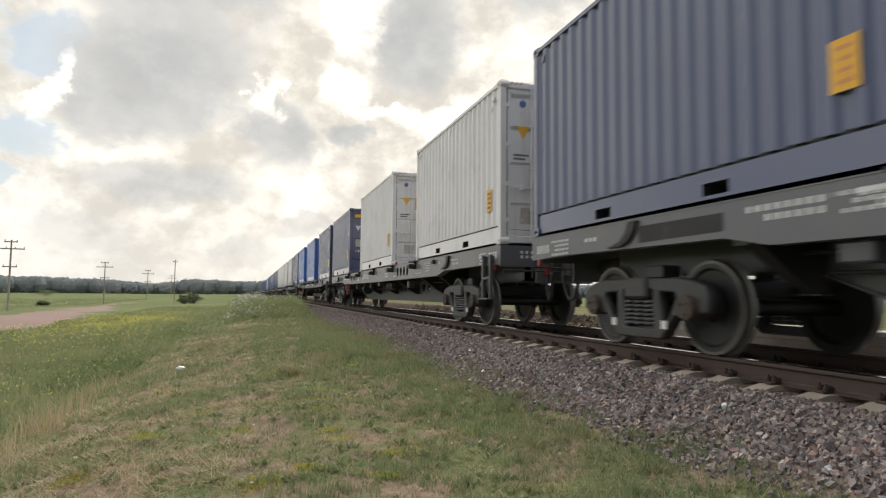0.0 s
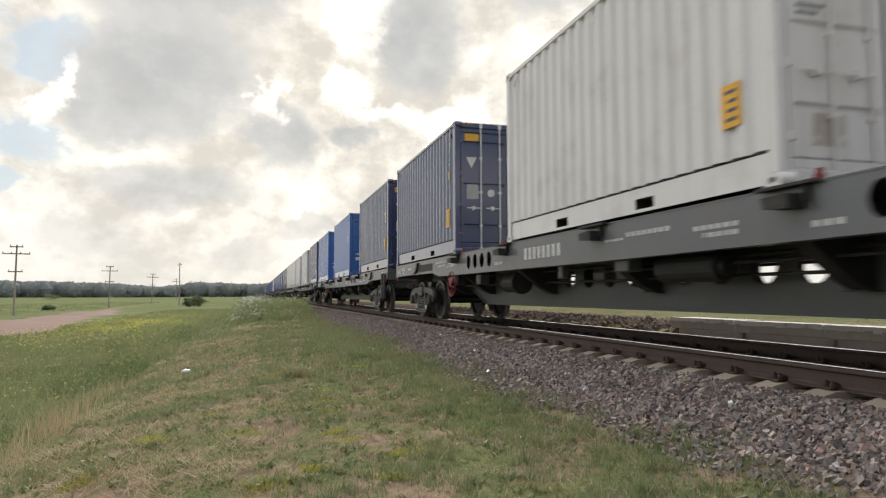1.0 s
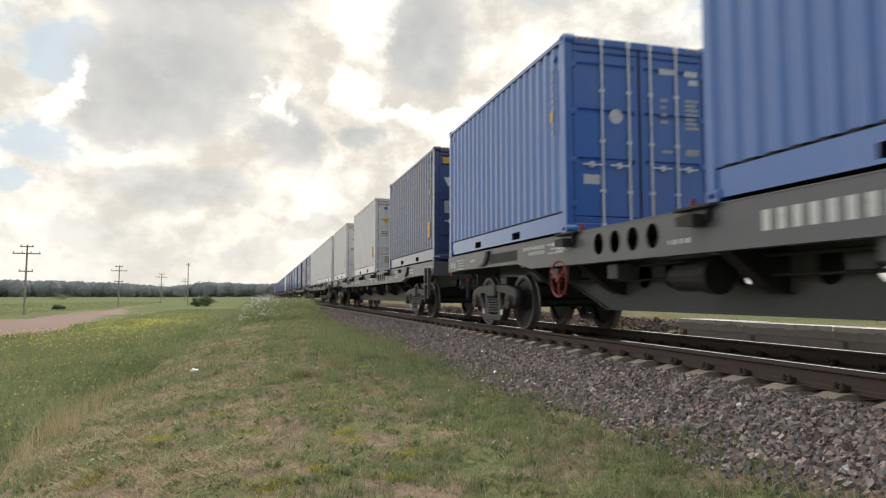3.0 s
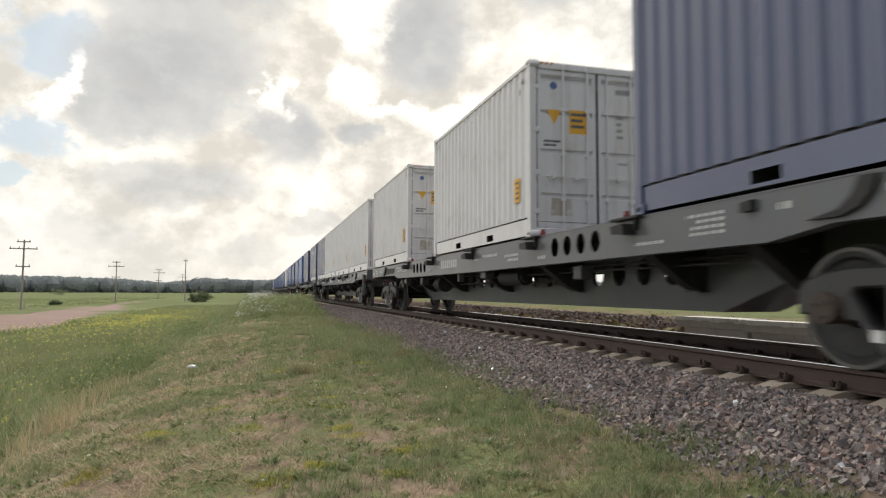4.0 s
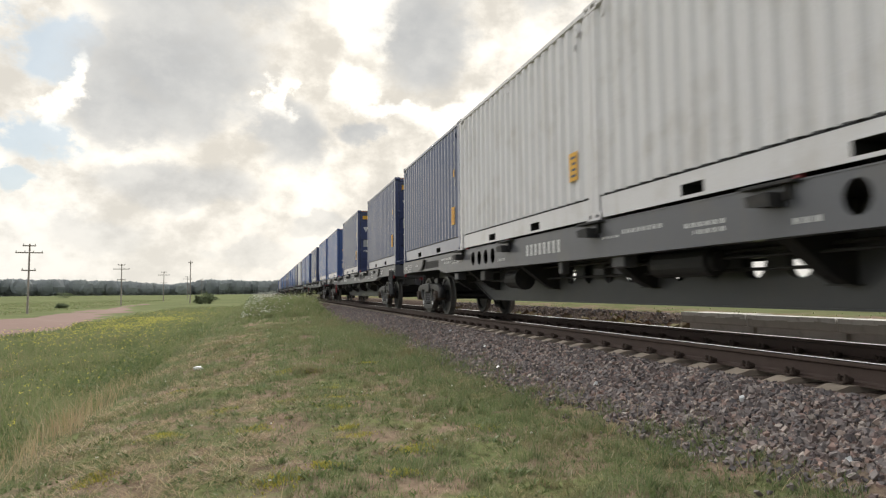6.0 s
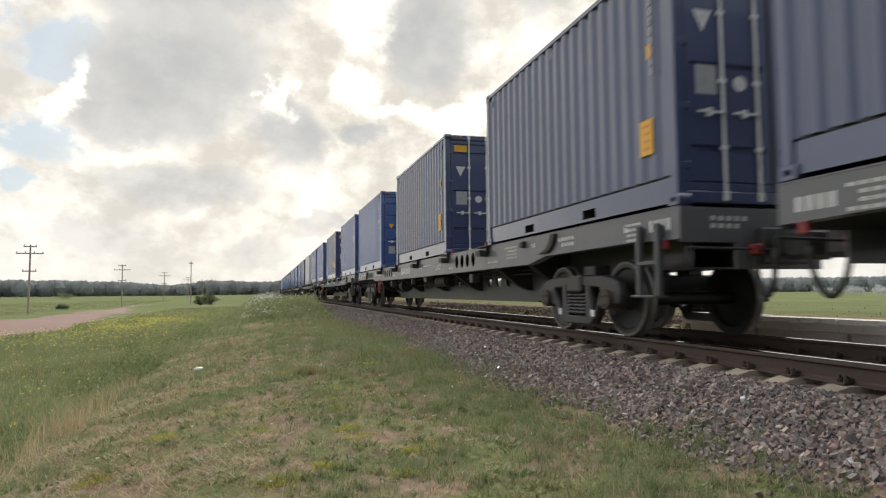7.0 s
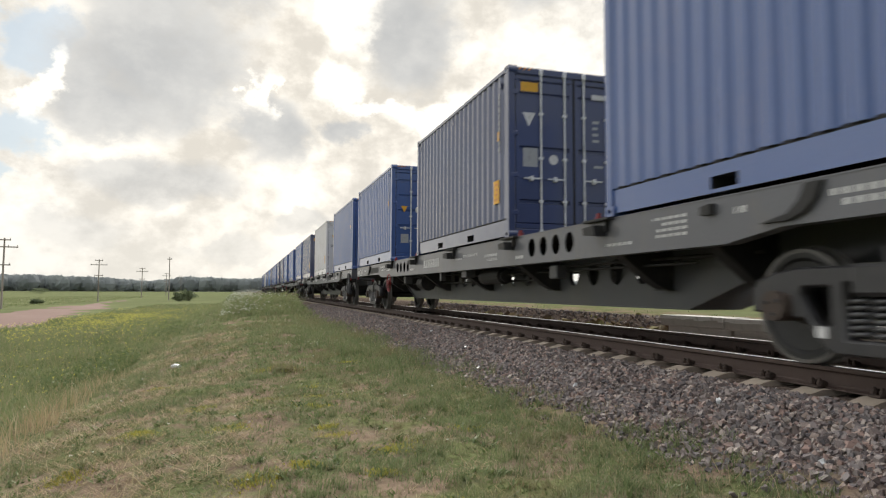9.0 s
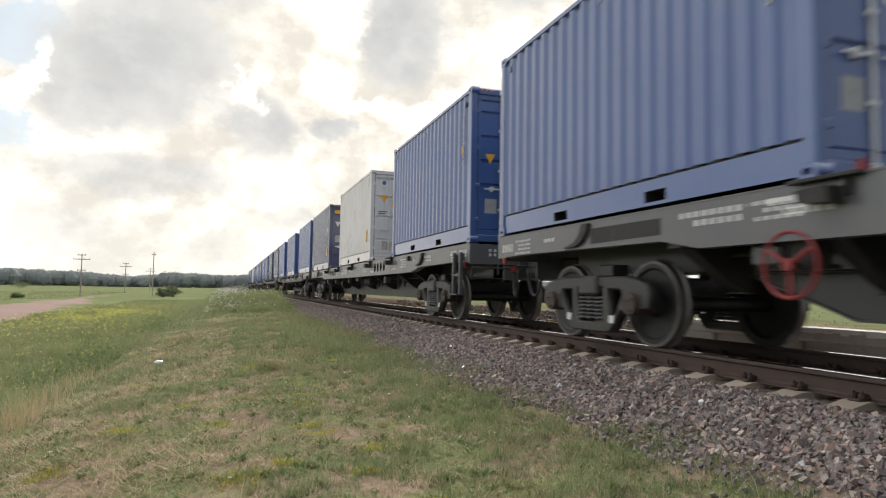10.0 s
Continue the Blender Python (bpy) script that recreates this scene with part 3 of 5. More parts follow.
def build_track():
    track = tagged(new("railway_track"), "rusty rails on pale concrete sleepers in gravel", "railway track", kind="structure")
    for x in (CX - 0.797, CX + 0.797):
        rail = part("rail", rail_bm(x, -170, 420), "rail", track, "rusty brown rail")
        top = bmesh.new()
        prism_y = [(x - 0.030, -0.0035), (x - 0.020, 0.0012), (x + 0.020, 0.0012), (x + 0.030, -0.0035)]
        p = [top.verts.new((a, -170, z)) for a, z in prism_y]
        q = [top.verts.new((a, 420, z)) for a, z in prism_y]
        for i in range(4):
            top.faces.new((p[i], q[i], q[(i + 1) % 4], p[(i + 1) % 4]))
        part("running_surface", top, "rail_top", rail, "polished bright running surface")
    bm = bmesh.new()
    # the top slopes down towards both ends and is narrower than the foot
    prism(bm, [(-1.34, -0.21), (1.34, -0.21), (1.34, -0.095), (0.95, 0.0), (0.62, -0.004), (0.5, -0.03), (-0.5, -0.03), (-0.62, -0.004), (-0.95, 0.0), (-1.34, -0.095)], -0.12, 0.12)
    bm.transform(Matrix.Rotation(radians(-90), 4, "Z"))
    for v in bm.verts:
        if v.co.z > -0.15:
            v.co.y *= 0.85
    first = part("sleeper", bm, "sleeper", track)
    clip = bmesh.new()
    box(clip, -0.16, -0.078, -0.05, 0.05, 0.0, 0.018, 0.004)
    for sy in (-0.034, 0.034):
        rod(clip, (-0.118, sy, 0.0), (-0.118, sy, 0.075), 0.013, 8)
        rod(clip, (-0.118, sy, 0.03), (-0.118, sy, 0.05), 0.024, 6)
        box(clip, -0.128, -0.066, sy - 0.02, sy + 0.02, 0.018, 0.03)
        rod(clip, (-0.105, sy, 0.045), (-0.052, sy, 0.030), 0.02, 8)
    clip_first = part("rail_fastening", clip, "clip", track)
    n = 0
    y = -2.80
    while y < 62:
        wob = 0.02 * math.sin(n * 2.3)
        if n == 0:
            first.matrix_basis = pose(CX, y, -0.172)
            clip_first.matrix_basis = pose(CX - 0.797, y, -0.172)
        else:
            share(first, track, CX + wob, y + wob * 0.6, -0.172 - 0.004 * (n % 3), 0, 0, 0.5 * math.sin(n * 1.7))
            share(clip_first, track, CX - 0.797, y, -0.172)
        if y < 30:
            share(clip_first, track, CX - 0.797, y, -0.172, 0, 0, 180)
            share(clip_first, track, CX + 0.797, y, -0.172)
        y += PITCH
        n += 1


build_track()

# ---- containers: 6.058 x 2.438 x 2.896 m, doors at y = 0 ----
CL, CW, CH = 6.058, 2.438, 2.896
# heights of the pressed grooves across the doors
GROOVES = {"navy": (0.62, 1.52, 2.44), "blue": (1.08, 1.80, 2.48), "royal": (1.08, 1.53, 1.98, 2.43), "white": (0.70, 1.42, 2.06, 2.62)}


def corrugated(y0, y1, z0, z1, x_out, depth, pitch, sign):
    """A trapezoid-ribbed sheet along y; sign says which way is out."""
    bm = bmesh.new()
    n = max(1, round((y1 - y0) / pitch))
    p = (y1 - y0) / n
    line = []
    for i in range(n):
        a = y0 + i * p
        line += [(a, 0.0), (a + p * 0.26, 0.0), (a + p * 0.5, -depth), (a + p * 0.76, -depth)]
    line.append((y1, 0.0))
    lo = [bm.verts.new((x_out + sign * d, y, z0)) for y, d in line]
    hi = [bm.verts.new((x_out + sign * d, y, z1)) for y, d in line]
    for i in range(len(lo) - 1):
        bm.faces.new((lo[i], lo[i + 1], hi[i + 1], hi[i]))
    return bm


def label_bars(bm, plane, u0, v0, width, rows, row_h, gap, broken=0.0):
    """Lines of writing too small to read, as thin raised bars: plane is a function (u, v, out) -> place."""
    for r in range(rows):
        u = u0
        v = v0 - r * (row_h + gap)
        end = u0 + width * (1.0 - 0.35 * ((r * 37) % 10) / 10 if rows > 1 else 1.0)
        while u < end - 0.005:
            w = min(end - u, broken if broken else end - u)
            a, b, c, d = (bm.verts.new(plane(*q)) for q in ((u, v, 0), (u + w, v, 0), (u + w, v + row_h, 0), (u, v + row_h, 0)))
            bm.faces.new((a, b, c, d))
            u += w + broken * (0.28 if broken > 0.1 else 0.95)
    return bm


def flat(bm, plane, pts):
    bm.faces.new([bm.verts.new(plane(u, v, 0)) for u, v in pts])
    return bm


def disc(bm, plane, u, v, r, n=20):
    return flat(bm, plane, [(u + r * math.cos(2 * math.pi * k / n), v + r * math.sin(2 * math.pi * k / n)) for k in range(n)])


def container(kind):
    words = {"navy": "dark navy blue corrugated steel shipping container on a flat wagon", "blue": "bright blue corrugated steel shipping container on a flat wagon",
             "royal": "royal blue corrugated steel shipping container on a flat wagon", "white": "off-white corrugated steel shipping container with grime streaks on a flat wagon"}[kind]
    top = tagged(new("shipping_container"), words, "container", "containers on the train")
    h = CW / 2
    c = kind
    for s in (-1, 1):
        # near-black strip behind the gap draws the line over the bottom rail
        part("sealant", boxes((s * (h - 0.075), s * (h - 0.05), 0.2, CL - 0.2, 0.285, 0.345)), "seal", top, "black strip drawing the dark line above the bottom rail")
        part("side_wall", corrugated(0.13, CL - 0.13, 0.328, CH - 0.075, s * (h - 0.012), 0.043, 0.275, s), c, top)
        # bottom side rail with its two fork pockets, top side rail
        out = [(0.15, 0.035), (CL - 0.15, 0.035), (CL - 0.15, 0.305), (0.15, 0.305)]
        pockets = [[(y, 0.07), (y + 0.36, 0.07), (y + 0.36, 0.19), (y, 0.19)] for y in (CL / 2 - 1.025 - 0.18, CL / 2 + 1.025 - 0.18)]
        x0, x1 = sorted((s * (h - 0.032), s * (h - 0.05)))
        part("bottom_rail", plate(out, pockets, x0, x1), c, top)
        part("top_rail", boxes(((s * (h - 0.055)), s * (h - 0.003), 0.12, CL - 0.12, CH - 0.085, CH - 0.018), bevel=0.006), c, top)
        for y0, y1 in ((0.004, 0.14), (CL - 0.14, CL - 0.004)):
            part("corner_post", boxes((s * (h - 0.125), s * (h - 0.004), y0, y1, 0.11, CH - 0.11), bevel=0.012), c, top)
        for y in (0.0, CL - 0.178):
            for zz in (0.0, CH - 0.118):
                x0, x1 = sorted((s * (h - 0.162), s * h))
                bm = plate([(y, zz), (y + 0.178, zz), (y + 0.178, zz + 0.118), (y, zz + 0.118)], [ellipse(y + 0.089, zz + 0.059, 0.042, 0.030, 12)], x0, x1)
                part("corner_casting", bm, c, top)
        # lashing loops and vents under the top rail
        for y in (0.36, CL / 2, CL - 0.36):
            part("vent", boxes((s * (h - 0.01), s * (h + 0.006), y - 0.03, y + 0.03, CH - 0.30, CH - 0.20), bevel=0.004), c, top)
    # fork tunnels through the floor, floor frame
    for y in (CL / 2 - 1.025, CL / 2 + 1.025):
        bm = bmesh.new()
        for a, b in ((y - 0.185, y - 0.18), (y + 0.18, y + 0.185)):
            box(bm, -h + 0.035, h - 0.035, a, b, 0.05, 0.2)
        box(bm, -h + 0.035, h - 0.035, y - 0.185, y + 0.185, 0.195, 0.2)
        part("fork_tunnel", bm, "black", top)
    part("floor", boxes((-h + 0.04, h - 0.04, 0.1, CL - 0.1, 0.215, 0.26)), "under", top)
    # roof: shallow cross ribs
    bm = corrugated(0.1, CL - 0.1, -h + 0.05, h - 0.05, CH - 0.022, 0.02, 0.21, 1)
    bm.transform(Matrix(((0, 0, 1, 0), (0, 1, 0, 0), (1, 0, 0, 0), (0, 0, 0, 1))))
    part("roof", bm, c, top)
    # blind end wall
    bm = corrugated(-h + 0.12, h - 0.12, 0.12, CH - 0.1, 0, 0.04, 0.25, 1)
    bm.transform(Matrix(((0, 1, 0, 0), (1, 0, 0, CL - 0.03), (0, 0, 1, 0), (0, 0, 0, 1))))
    part("end_wall", bm, c, top)
    part("end_rail", boxes((-h + 0.12, h - 0.12, CL - 0.12, CL - 0.01, 0.03, 0.14), bevel=0.008), c, top)
    part("end_rail", boxes((-h + 0.12, h - 0.12, CL - 0.12, CL - 0.01, CH - 0.12, CH - 0.02), bevel=0.008), c, top)
    part("door_sill", boxes((-h + 0.12, h - 0.12, 0.008, 0.14, 0.02, 0.15), bevel=0.01), c, top)
    header = part("door_header", boxes((-h + 0.12, h - 0.12, 0.008, 0.14, CH - 0.13, CH - 0.012), bevel=0.01), c, top)
    # the hatched warning strip of a tall container, on the header and the first metre of the side rail
    bm = bmesh.new()
    for i in range(3):
        for x in (-h + 0.18 + i * 0.09, h - 0.22 - i * 0.09):
            flat(bm, lambda u, v, o: (u, 0.005, v), [(x, CH - 0.06), (x + 0.045, CH - 0.06), (x + 0.07, CH - 0.02), (x + 0.025, CH - 0.02)])
    tagged(part("warning_hatch", bm, "orange", header, "orange warning hatching"), kind="stuff")
    # doors
    dz0, dz1 = 0.155, CH - 0.135
    for s in (-1, 1):
        x0, x1 = (-h + 0.135, -0.012) if s < 0 else (0.012, h - 0.135)
        bm = bmesh.new()
        box(bm, x0, x1, 0.065, 0.085, dz0, dz1)
        for z0, z1 in ((dz0, dz0 + 0.09), (dz1 - 0.09, dz1)):
            box(bm, x0, x1, 0.03, 0.066, z0, z1, 0.008)
        for a, b in ((x0, x0 + 0.075), (x1 - 0.075, x1)):
            box(bm, a, b, 0.03, 0.066, dz0 + 0.09, dz1 - 0.09, 0.008)
        door = part("door", bm, c, top)
        # raised panels between the grooves
        edges = [dz0 + 0.075, *GROOVES[kind], dz1 - 0.075]
        for a, e in zip(edges[:-1], edges[1:]):
            bm = bmesh.new()
            v = [bm.verts.new(q) for q in ((x0 + 0.06, 0.066, a + 0.012), (x1 - 0.06, 0.066, a + 0.012), (x1 - 0.06, 0.066, e - 0.03), (x0 + 0.06, 0.066, e - 0.03),
                                           (x0 + 0.06, 0.032, a + 0.03), (x1 - 0.06, 0.032, a + 0.03), (x1 - 0.06, 0.032, e - 0.045), (x0 + 0.06, 0.032, e - 0.045))]
            for q in ((0, 1, 5, 4), (4, 5, 6, 7), (7, 6, 2, 3)):
                bm.faces.new([v[k] for k in q])
            part("door_panel", bm, c, door)
        part("seal", boxes((x0 - 0.014, x0 + 0.008, 0.026, 0.05, dz0, dz1), (x1 - 0.008, x1 + 0.011, 0.026, 0.05, dz0, dz1), (x0, x1, 0.036, 0.05, dz0 - 0.008, dz0), (x0, x1, 0.036, 0.05, dz1, dz1 + 0.008)), "seal", door, "black rubber door seal")
        rod_mat = "white" if c == "white" else "galv"
        for k in (0.43, 0.84):
            x = x0 + (x1 - x0) * (k if s < 0 else 1 - k)
            bm = rods(((x, 0.008, 0.06), (x, 0.008, CH - 0.05), 0.0175), n=8)
            for z in (0.10, CH - 0.085):
                box(bm, x - 0.035, x + 0.035, -0.012, 0.03, z - 0.05, z + 0.05, 0.008)
            for z in (0.62, 1.35, 2.1):
                box(bm, x - 0.04, x + 0.04, -0.004, 0.034, z - 0.022, z + 0.022, 0.005)
            part("lock_rod", bm, rod_mat, door, "grey galvanised lock rod")
            bm = bmesh.new()
            d = 0.33 * s
            box(bm, min(x, x + d), max(x, x + d), -0.018, -0.008, 0.985, 1.01, 0.003)
            box(bm, x + d * 0.55 - 0.03, x + d * 0.55 + 0.03, -0.022, 0.03, 0.95, 1.04, 0.006)
            part("lock_handle", bm, rod_mat, door, "lock handle with its catch")
        xe = x0 - 0.015 if s < 0 else x1 + 0.015
        for z in (0.42, 1.05, 1.75, 2.45):
            part("hinge", boxes((xe - 0.07, xe + 0.05, 0.0, 0.045, z - 0.04, z + 0.04), bevel=0.01), c, door)
    front = lambda u, v, o: (u, 0.0315, v)
    wall = lambda u, v, o: (-h - 0.0005, u, v)
    ink = "faint_letter" if c == "white" else "letter"

    def mark(fn, mat, words_, name="marking"):
        bm = bmesh.new()
        fn(bm)
        ob = part(name, bm, mat, top, words_)
        if len(ob.data.polygons) > 1:
            tagged(ob, kind="stuff")

    xl, xr = -h + 0.135, 0.012
    mark(lambda bm: label_bars(bm, front, 0.35, 2.44, 0.30, 1, 0.09, 0), ink, "lettering on the door")
    mark(lambda bm: label_bars(bm, front, 0.78, 2.44, 0.26, 1, 0.085, 0), ink, "lettering on the door")
    mark(lambda bm: label_bars(bm, front, 0.86, 2.31, 0.22, 1, 0.085, 0), ink, "lettering on the door")
    mark(lambda bm: label_bars(bm, front, 0.36, 2.02, 0.13, 4, 0.05, 0.06), "grey_label" if c != "white" else ink, "weight table")
    mark(lambda bm: label_bars(bm, front, 0.79, 2.04, 0.25, 7, 0.045, 0.025), "grey_label" if c != "white" else ink, "weight table")
    mark(lambda bm: label_bars(bm, front, 0.79, 1.22, 0.25, 1, 0.10, 0), "grey_label", "small sticker on the door")
    mark(lambda bm: label_bars(bm, front, 0.38, 1.24, 0.18, 1, 0.045, 0), "grey_label", "small sticker on the door")
    if c == "navy":
        mark(lambda bm: flat(bm, front, [(xl + 0.10, 2.48), (xl + 0.42, 2.48), (xl + 0.42, 2.64), (xl + 0.10, 2.64)]), "yellow", "yellow warning strip")
        mark(lambda bm: flat(bm, front, [(xl + 0.13, 2.12), (xl + 0.37, 2.12), (xl + 0.25, 1.88)]), "letter", "white triangle")
        mark(lambda bm: flat(bm, front, [(xl + 0.14, 1.20), (xl + 0.41, 1.20), (xl + 0.41, 1.52), (xl + 0.14, 1.52)]), "grey_label", "grey placard")
        mark(lambda bm: disc(bm, front, xl + 0.70, 1.34, 0.085), "letter", "round white sticker")
    elif c == "white":
        mark(lambda bm: flat(bm, front, [(xl + 0.24, 0.36), (xl + 0.62, 0.36), (xl + 0.60, 0.64), (xl + 0.26, 0.65)]), "grime", "brown grime patch", "stain")
        mark(lambda bm: flat(bm, front, [(0.60, 0.34), (0.93, 0.34), (0.91, 0.60), (0.63, 0.62)]), "grime", "brown grime patch", "stain")
        mark(lambda bm: disc(bm, front, xl + 0.30, 2.50, 0.065), "royal", "round blue emblem")
        mark(lambda bm: flat(bm, front, [(xl + 0.18, 2.10), (xl + 0.44, 2.10), (xl + 0.31, 1.86)]), "yellow", "yellow triangle")
        mark(lambda bm: flat(bm, front, [(xl + 0.58, 1.72), (xl + 0.92, 1.72), (xl + 0.92, 2.12), (xl + 0.58, 2.12)]), "yellow", "yellow placard")
        bm = bmesh.new()
        label_bars(bm, lambda u, v, o: (u, 0.0295, v), xl + 0.61, 2.02, 0.28, 3, 0.05, 0.05)
        tagged(part("marking", bm, "dark_letter", top, "dark lines on the placard"), kind="stuff")
        mark(lambda bm: label_bars(bm, front, xl + 0.12, 1.56, 0.3, 2, 0.035, 0.03), "dark_letter", "small lettering")
    elif c == "royal":
        mark(lambda bm: flat(bm, front, [(xl + 0.16, 1.66), (xl + 0.36, 1.66), (xl + 0.26, 1.47)]), "yellow", "yellow triangle")
        mark(lambda bm: disc(bm, front, xl + 0.70, 1.56, 0.10), "letter", "round white emblem")
        mark(lambda bm: flat(bm, front, [(xl + 0.16, 0.55), (xl + 0.40, 0.55), (xl + 0.40, 0.82), (xl + 0.16, 0.82)]), "grey_label", "grey placard")
        mark(lambda bm: flat(bm, front, [(0.72, 0.52), (1.02, 0.52), (1.02, 0.72), (0.72, 0.72)]), "yellow", "yellow sticker")
    else:
        mark(lambda bm: disc(bm, front, xl + 0.70, 1.74, 0.11), "letter", "round white emblem")
        mark(lambda bm: flat(bm, front, [(xl + 0.16, 0.72), (xl + 0.42, 0.72), (xl + 0.42, 0.86), (xl + 0.16, 0.86)]), "letter", "white sticker")
    # upright code on the side, near the door, and a yellow notice
    mark(lambda bm: [label_bars(bm, wall, 0.40, 2.42 - i * 0.115, 0.045, 1, 0.085, 0) for i in range(9 if c != "white" else 1)], "grey_label" if c != "white" else ink, "upright lettering on the side")
    if c in ("navy", "white"):
        mark(lambda bm: flat(bm, wall, [(0.42, 0.62), (0.68, 0.62), (0.68, 1.02), (0.42, 1.02)]), "yellow", "yellow notice on the side")
        bm = bmesh.new()
        label_bars(bm, lambda u, v, o: (-h - 0.002, u, v), 0.47, 0.93, 0.16, 4, 0.035, 0.05)
        tagged(part("marking", bm, "dark_letter" if c == "white" else "orange", top, "lines on the notice"), kind="stuff")
    if c in ("navy", "blue", "royal"):
        mark(lambda bm: flat(bm, wall, [(0.42, 1.70), (0.50, 1.70), (0.50, 1.86), (0.42, 1.86)]), "yellow", "small yellow sticker")
    return top


# ---- flat wagons: 25.62 m between couplings; y = 0 at the near end of the load, z = 0 at the rail ----
STEP, DECK = 25.62, 1.475
LOAD = 24.23
MID = LOAD / 2
SPEED, FIRST = 15.31, 10.58
BEAM_X = 1.225


def bogie(parent, y):
    bol = bmesh.new()
    box(bol, -1.15, 1.15, -0.22, 0.22, 0.56, 0.80, 0.03)
    rod(bol, (0, 0, 0.78), (0, 0, 0.92), 0.2, 16)
    for x in (-0.76, 0.76):
        box(bol, x - 0.12, x + 0.12, -0.16, 0.16, 0.8, 0.94, 0.01)
    bg = part("bogie", bol, "cast", parent, "cast steel two-axle bogie")
    bg.matrix_basis = pose(0, y, 0)
    outline = [(-1.20, 0.44), (-1.20, 0.60), (-1.14, 0.68), (-0.98, 0.73), (-0.72, 0.77), (0.72, 0.77), (0.98, 0.73), (1.14, 0.68), (1.20, 0.60), (1.20, 0.44),
               (1.08, 0.44), (1.07, 0.575), (0.78, 0.575), (0.77, 0.40), (0.66, 0.40), (0.46, 0.17), (0.40, 0.14), (-0.40, 0.14), (-0.46, 0.17), (-0.66, 0.40), (-0.77, 0.40), (-0.78, 0.575), (-1.07, 0.575), (-1.08, 0.44)]
    windows = [[(-0.31, 0.22), (0.31, 0.22), (0.31, 0.675), (-0.31, 0.675)],
               [(0.41, 0.655), (0.69, 0.645), (0.72, 0.58), (0.60, 0.36), (0.50, 0.29), (0.41, 0.33)],
               [(-0.41, 0.655), (-0.41, 0.33), (-0.50, 0.29), (-0.60, 0.36), (-0.72, 0.58), (-0.69, 0.645)]]
    for s in (-1, 1):
        x0, x1 = sorted((s * 0.96, s * 1.11))
        part("side_frame", plate(outline, windows, x0, x1, 0.018), "cast", bg, "cast side frame with openings")
        for yy in (-0.19, 0.0, 0.19):
            coil = bmesh.new()
            turns, n = 6, 10
            pts = [(s * 1.04 + 0.075 * math.cos(2 * math.pi * k / n), yy + 0.075 * math.sin(2 * math.pi * k / n), 0.26 + 0.29 * k / (turns * n)) for k in range(turns * n + 1)]
            tube(coil, pts, 0.017, 6)
            part("spring", coil, "spring", bg, "steel coil spring", True)
        for e in (-1, 1):
            bm = bmesh.new()
            yy = e * 0.925
            box(bm, s * 0.93, s * 1.12, yy - 0.145, yy + 0.145, 0.40, 0.60, 0.03)
            rod(bm, (s * 0.9, yy, 0.4785), (s * 1.17, yy, 0.4785), 0.125, 16)
            part("axle_box", bm, "box_rust", bg, "rusty brown axle box")
            for k in range(3):
                a = 2 * math.pi * k / 3 + 0.4
                part("bolt", rods(((s * 1.165, yy + 0.07 * math.cos(a), 0.4785 + 0.07 * math.sin(a)), (s * 1.19, yy + 0.07 * math.cos(a), 0.4785 + 0.07 * math.sin(a)), 0.017), n=6), "cast", bg)
            part("stencil", boxes((s * 1.1105, s * 1.1125, e * 0.50 - 0.05, e * 0.50 + 0.05, 0.24, 0.33)), "letter", bg, "pale painted data field")
    for yy in (-0.925, 0.925):
        bm = bmesh.new()
        for s in (-1, 1):
            prof = [(0.725, 0.09), (0.725, 0.14), (0.775, 0.37), (0.725, 0.405), (0.722, 0.50), (0.752, 0.507), (0.765, 0.484), (0.855, 0.4785), (0.855, 0.447), (0.855, 0.405), (0.83, 0.375), (0.815, 0.16), (0.89, 0.13), (0.89, 0.09)]
            lathe(bm, [(s * a, r) for a, r in prof], 40)
        rod(bm, (-1.1, 0, 0), (1.1, 0, 0), 0.085, 14)
        for k in range(2):
            box(bm, -1.105, -1.10, -0.05 + 0.07 * k, -0.02 + 0.07 * k, -0.02, 0.02)
        ws = part("wheelset", bm, "wheel", bg, "steel wheelset with worn bright treads")
        ws.matrix_basis = pose(0, yy, 0.4785)
        for poly in ws.data.polygons:
            poly.use_smooth = len(poly.vertices) == 4
        ws.data.set_sharp_from_angle(angle=radians(35))
        ws.data.materials.append(MAT["tread"])
        for poly in ws.data.polygons:
            if math.hypot(poly.center.y, poly.center.z) > 0.452:
                poly.material_index = 1
        # brake shoes
        bm = bmesh.new()
        sgn = -1 if yy > 0 else 1
        for s in (-1, 1):
            box(bm, s * 0.74, s * 0.84, yy + sgn * 0.49, yy + sgn * 0.56, 0.32, 0.62, 0.01)
        rod(bm, (-0.84, yy + sgn * 0.54, 0.42), (0.84, yy + sgn * 0.54, 0.42), 0.04, 8)
        part("brake_beam", bm, "under", bg)
    return bg


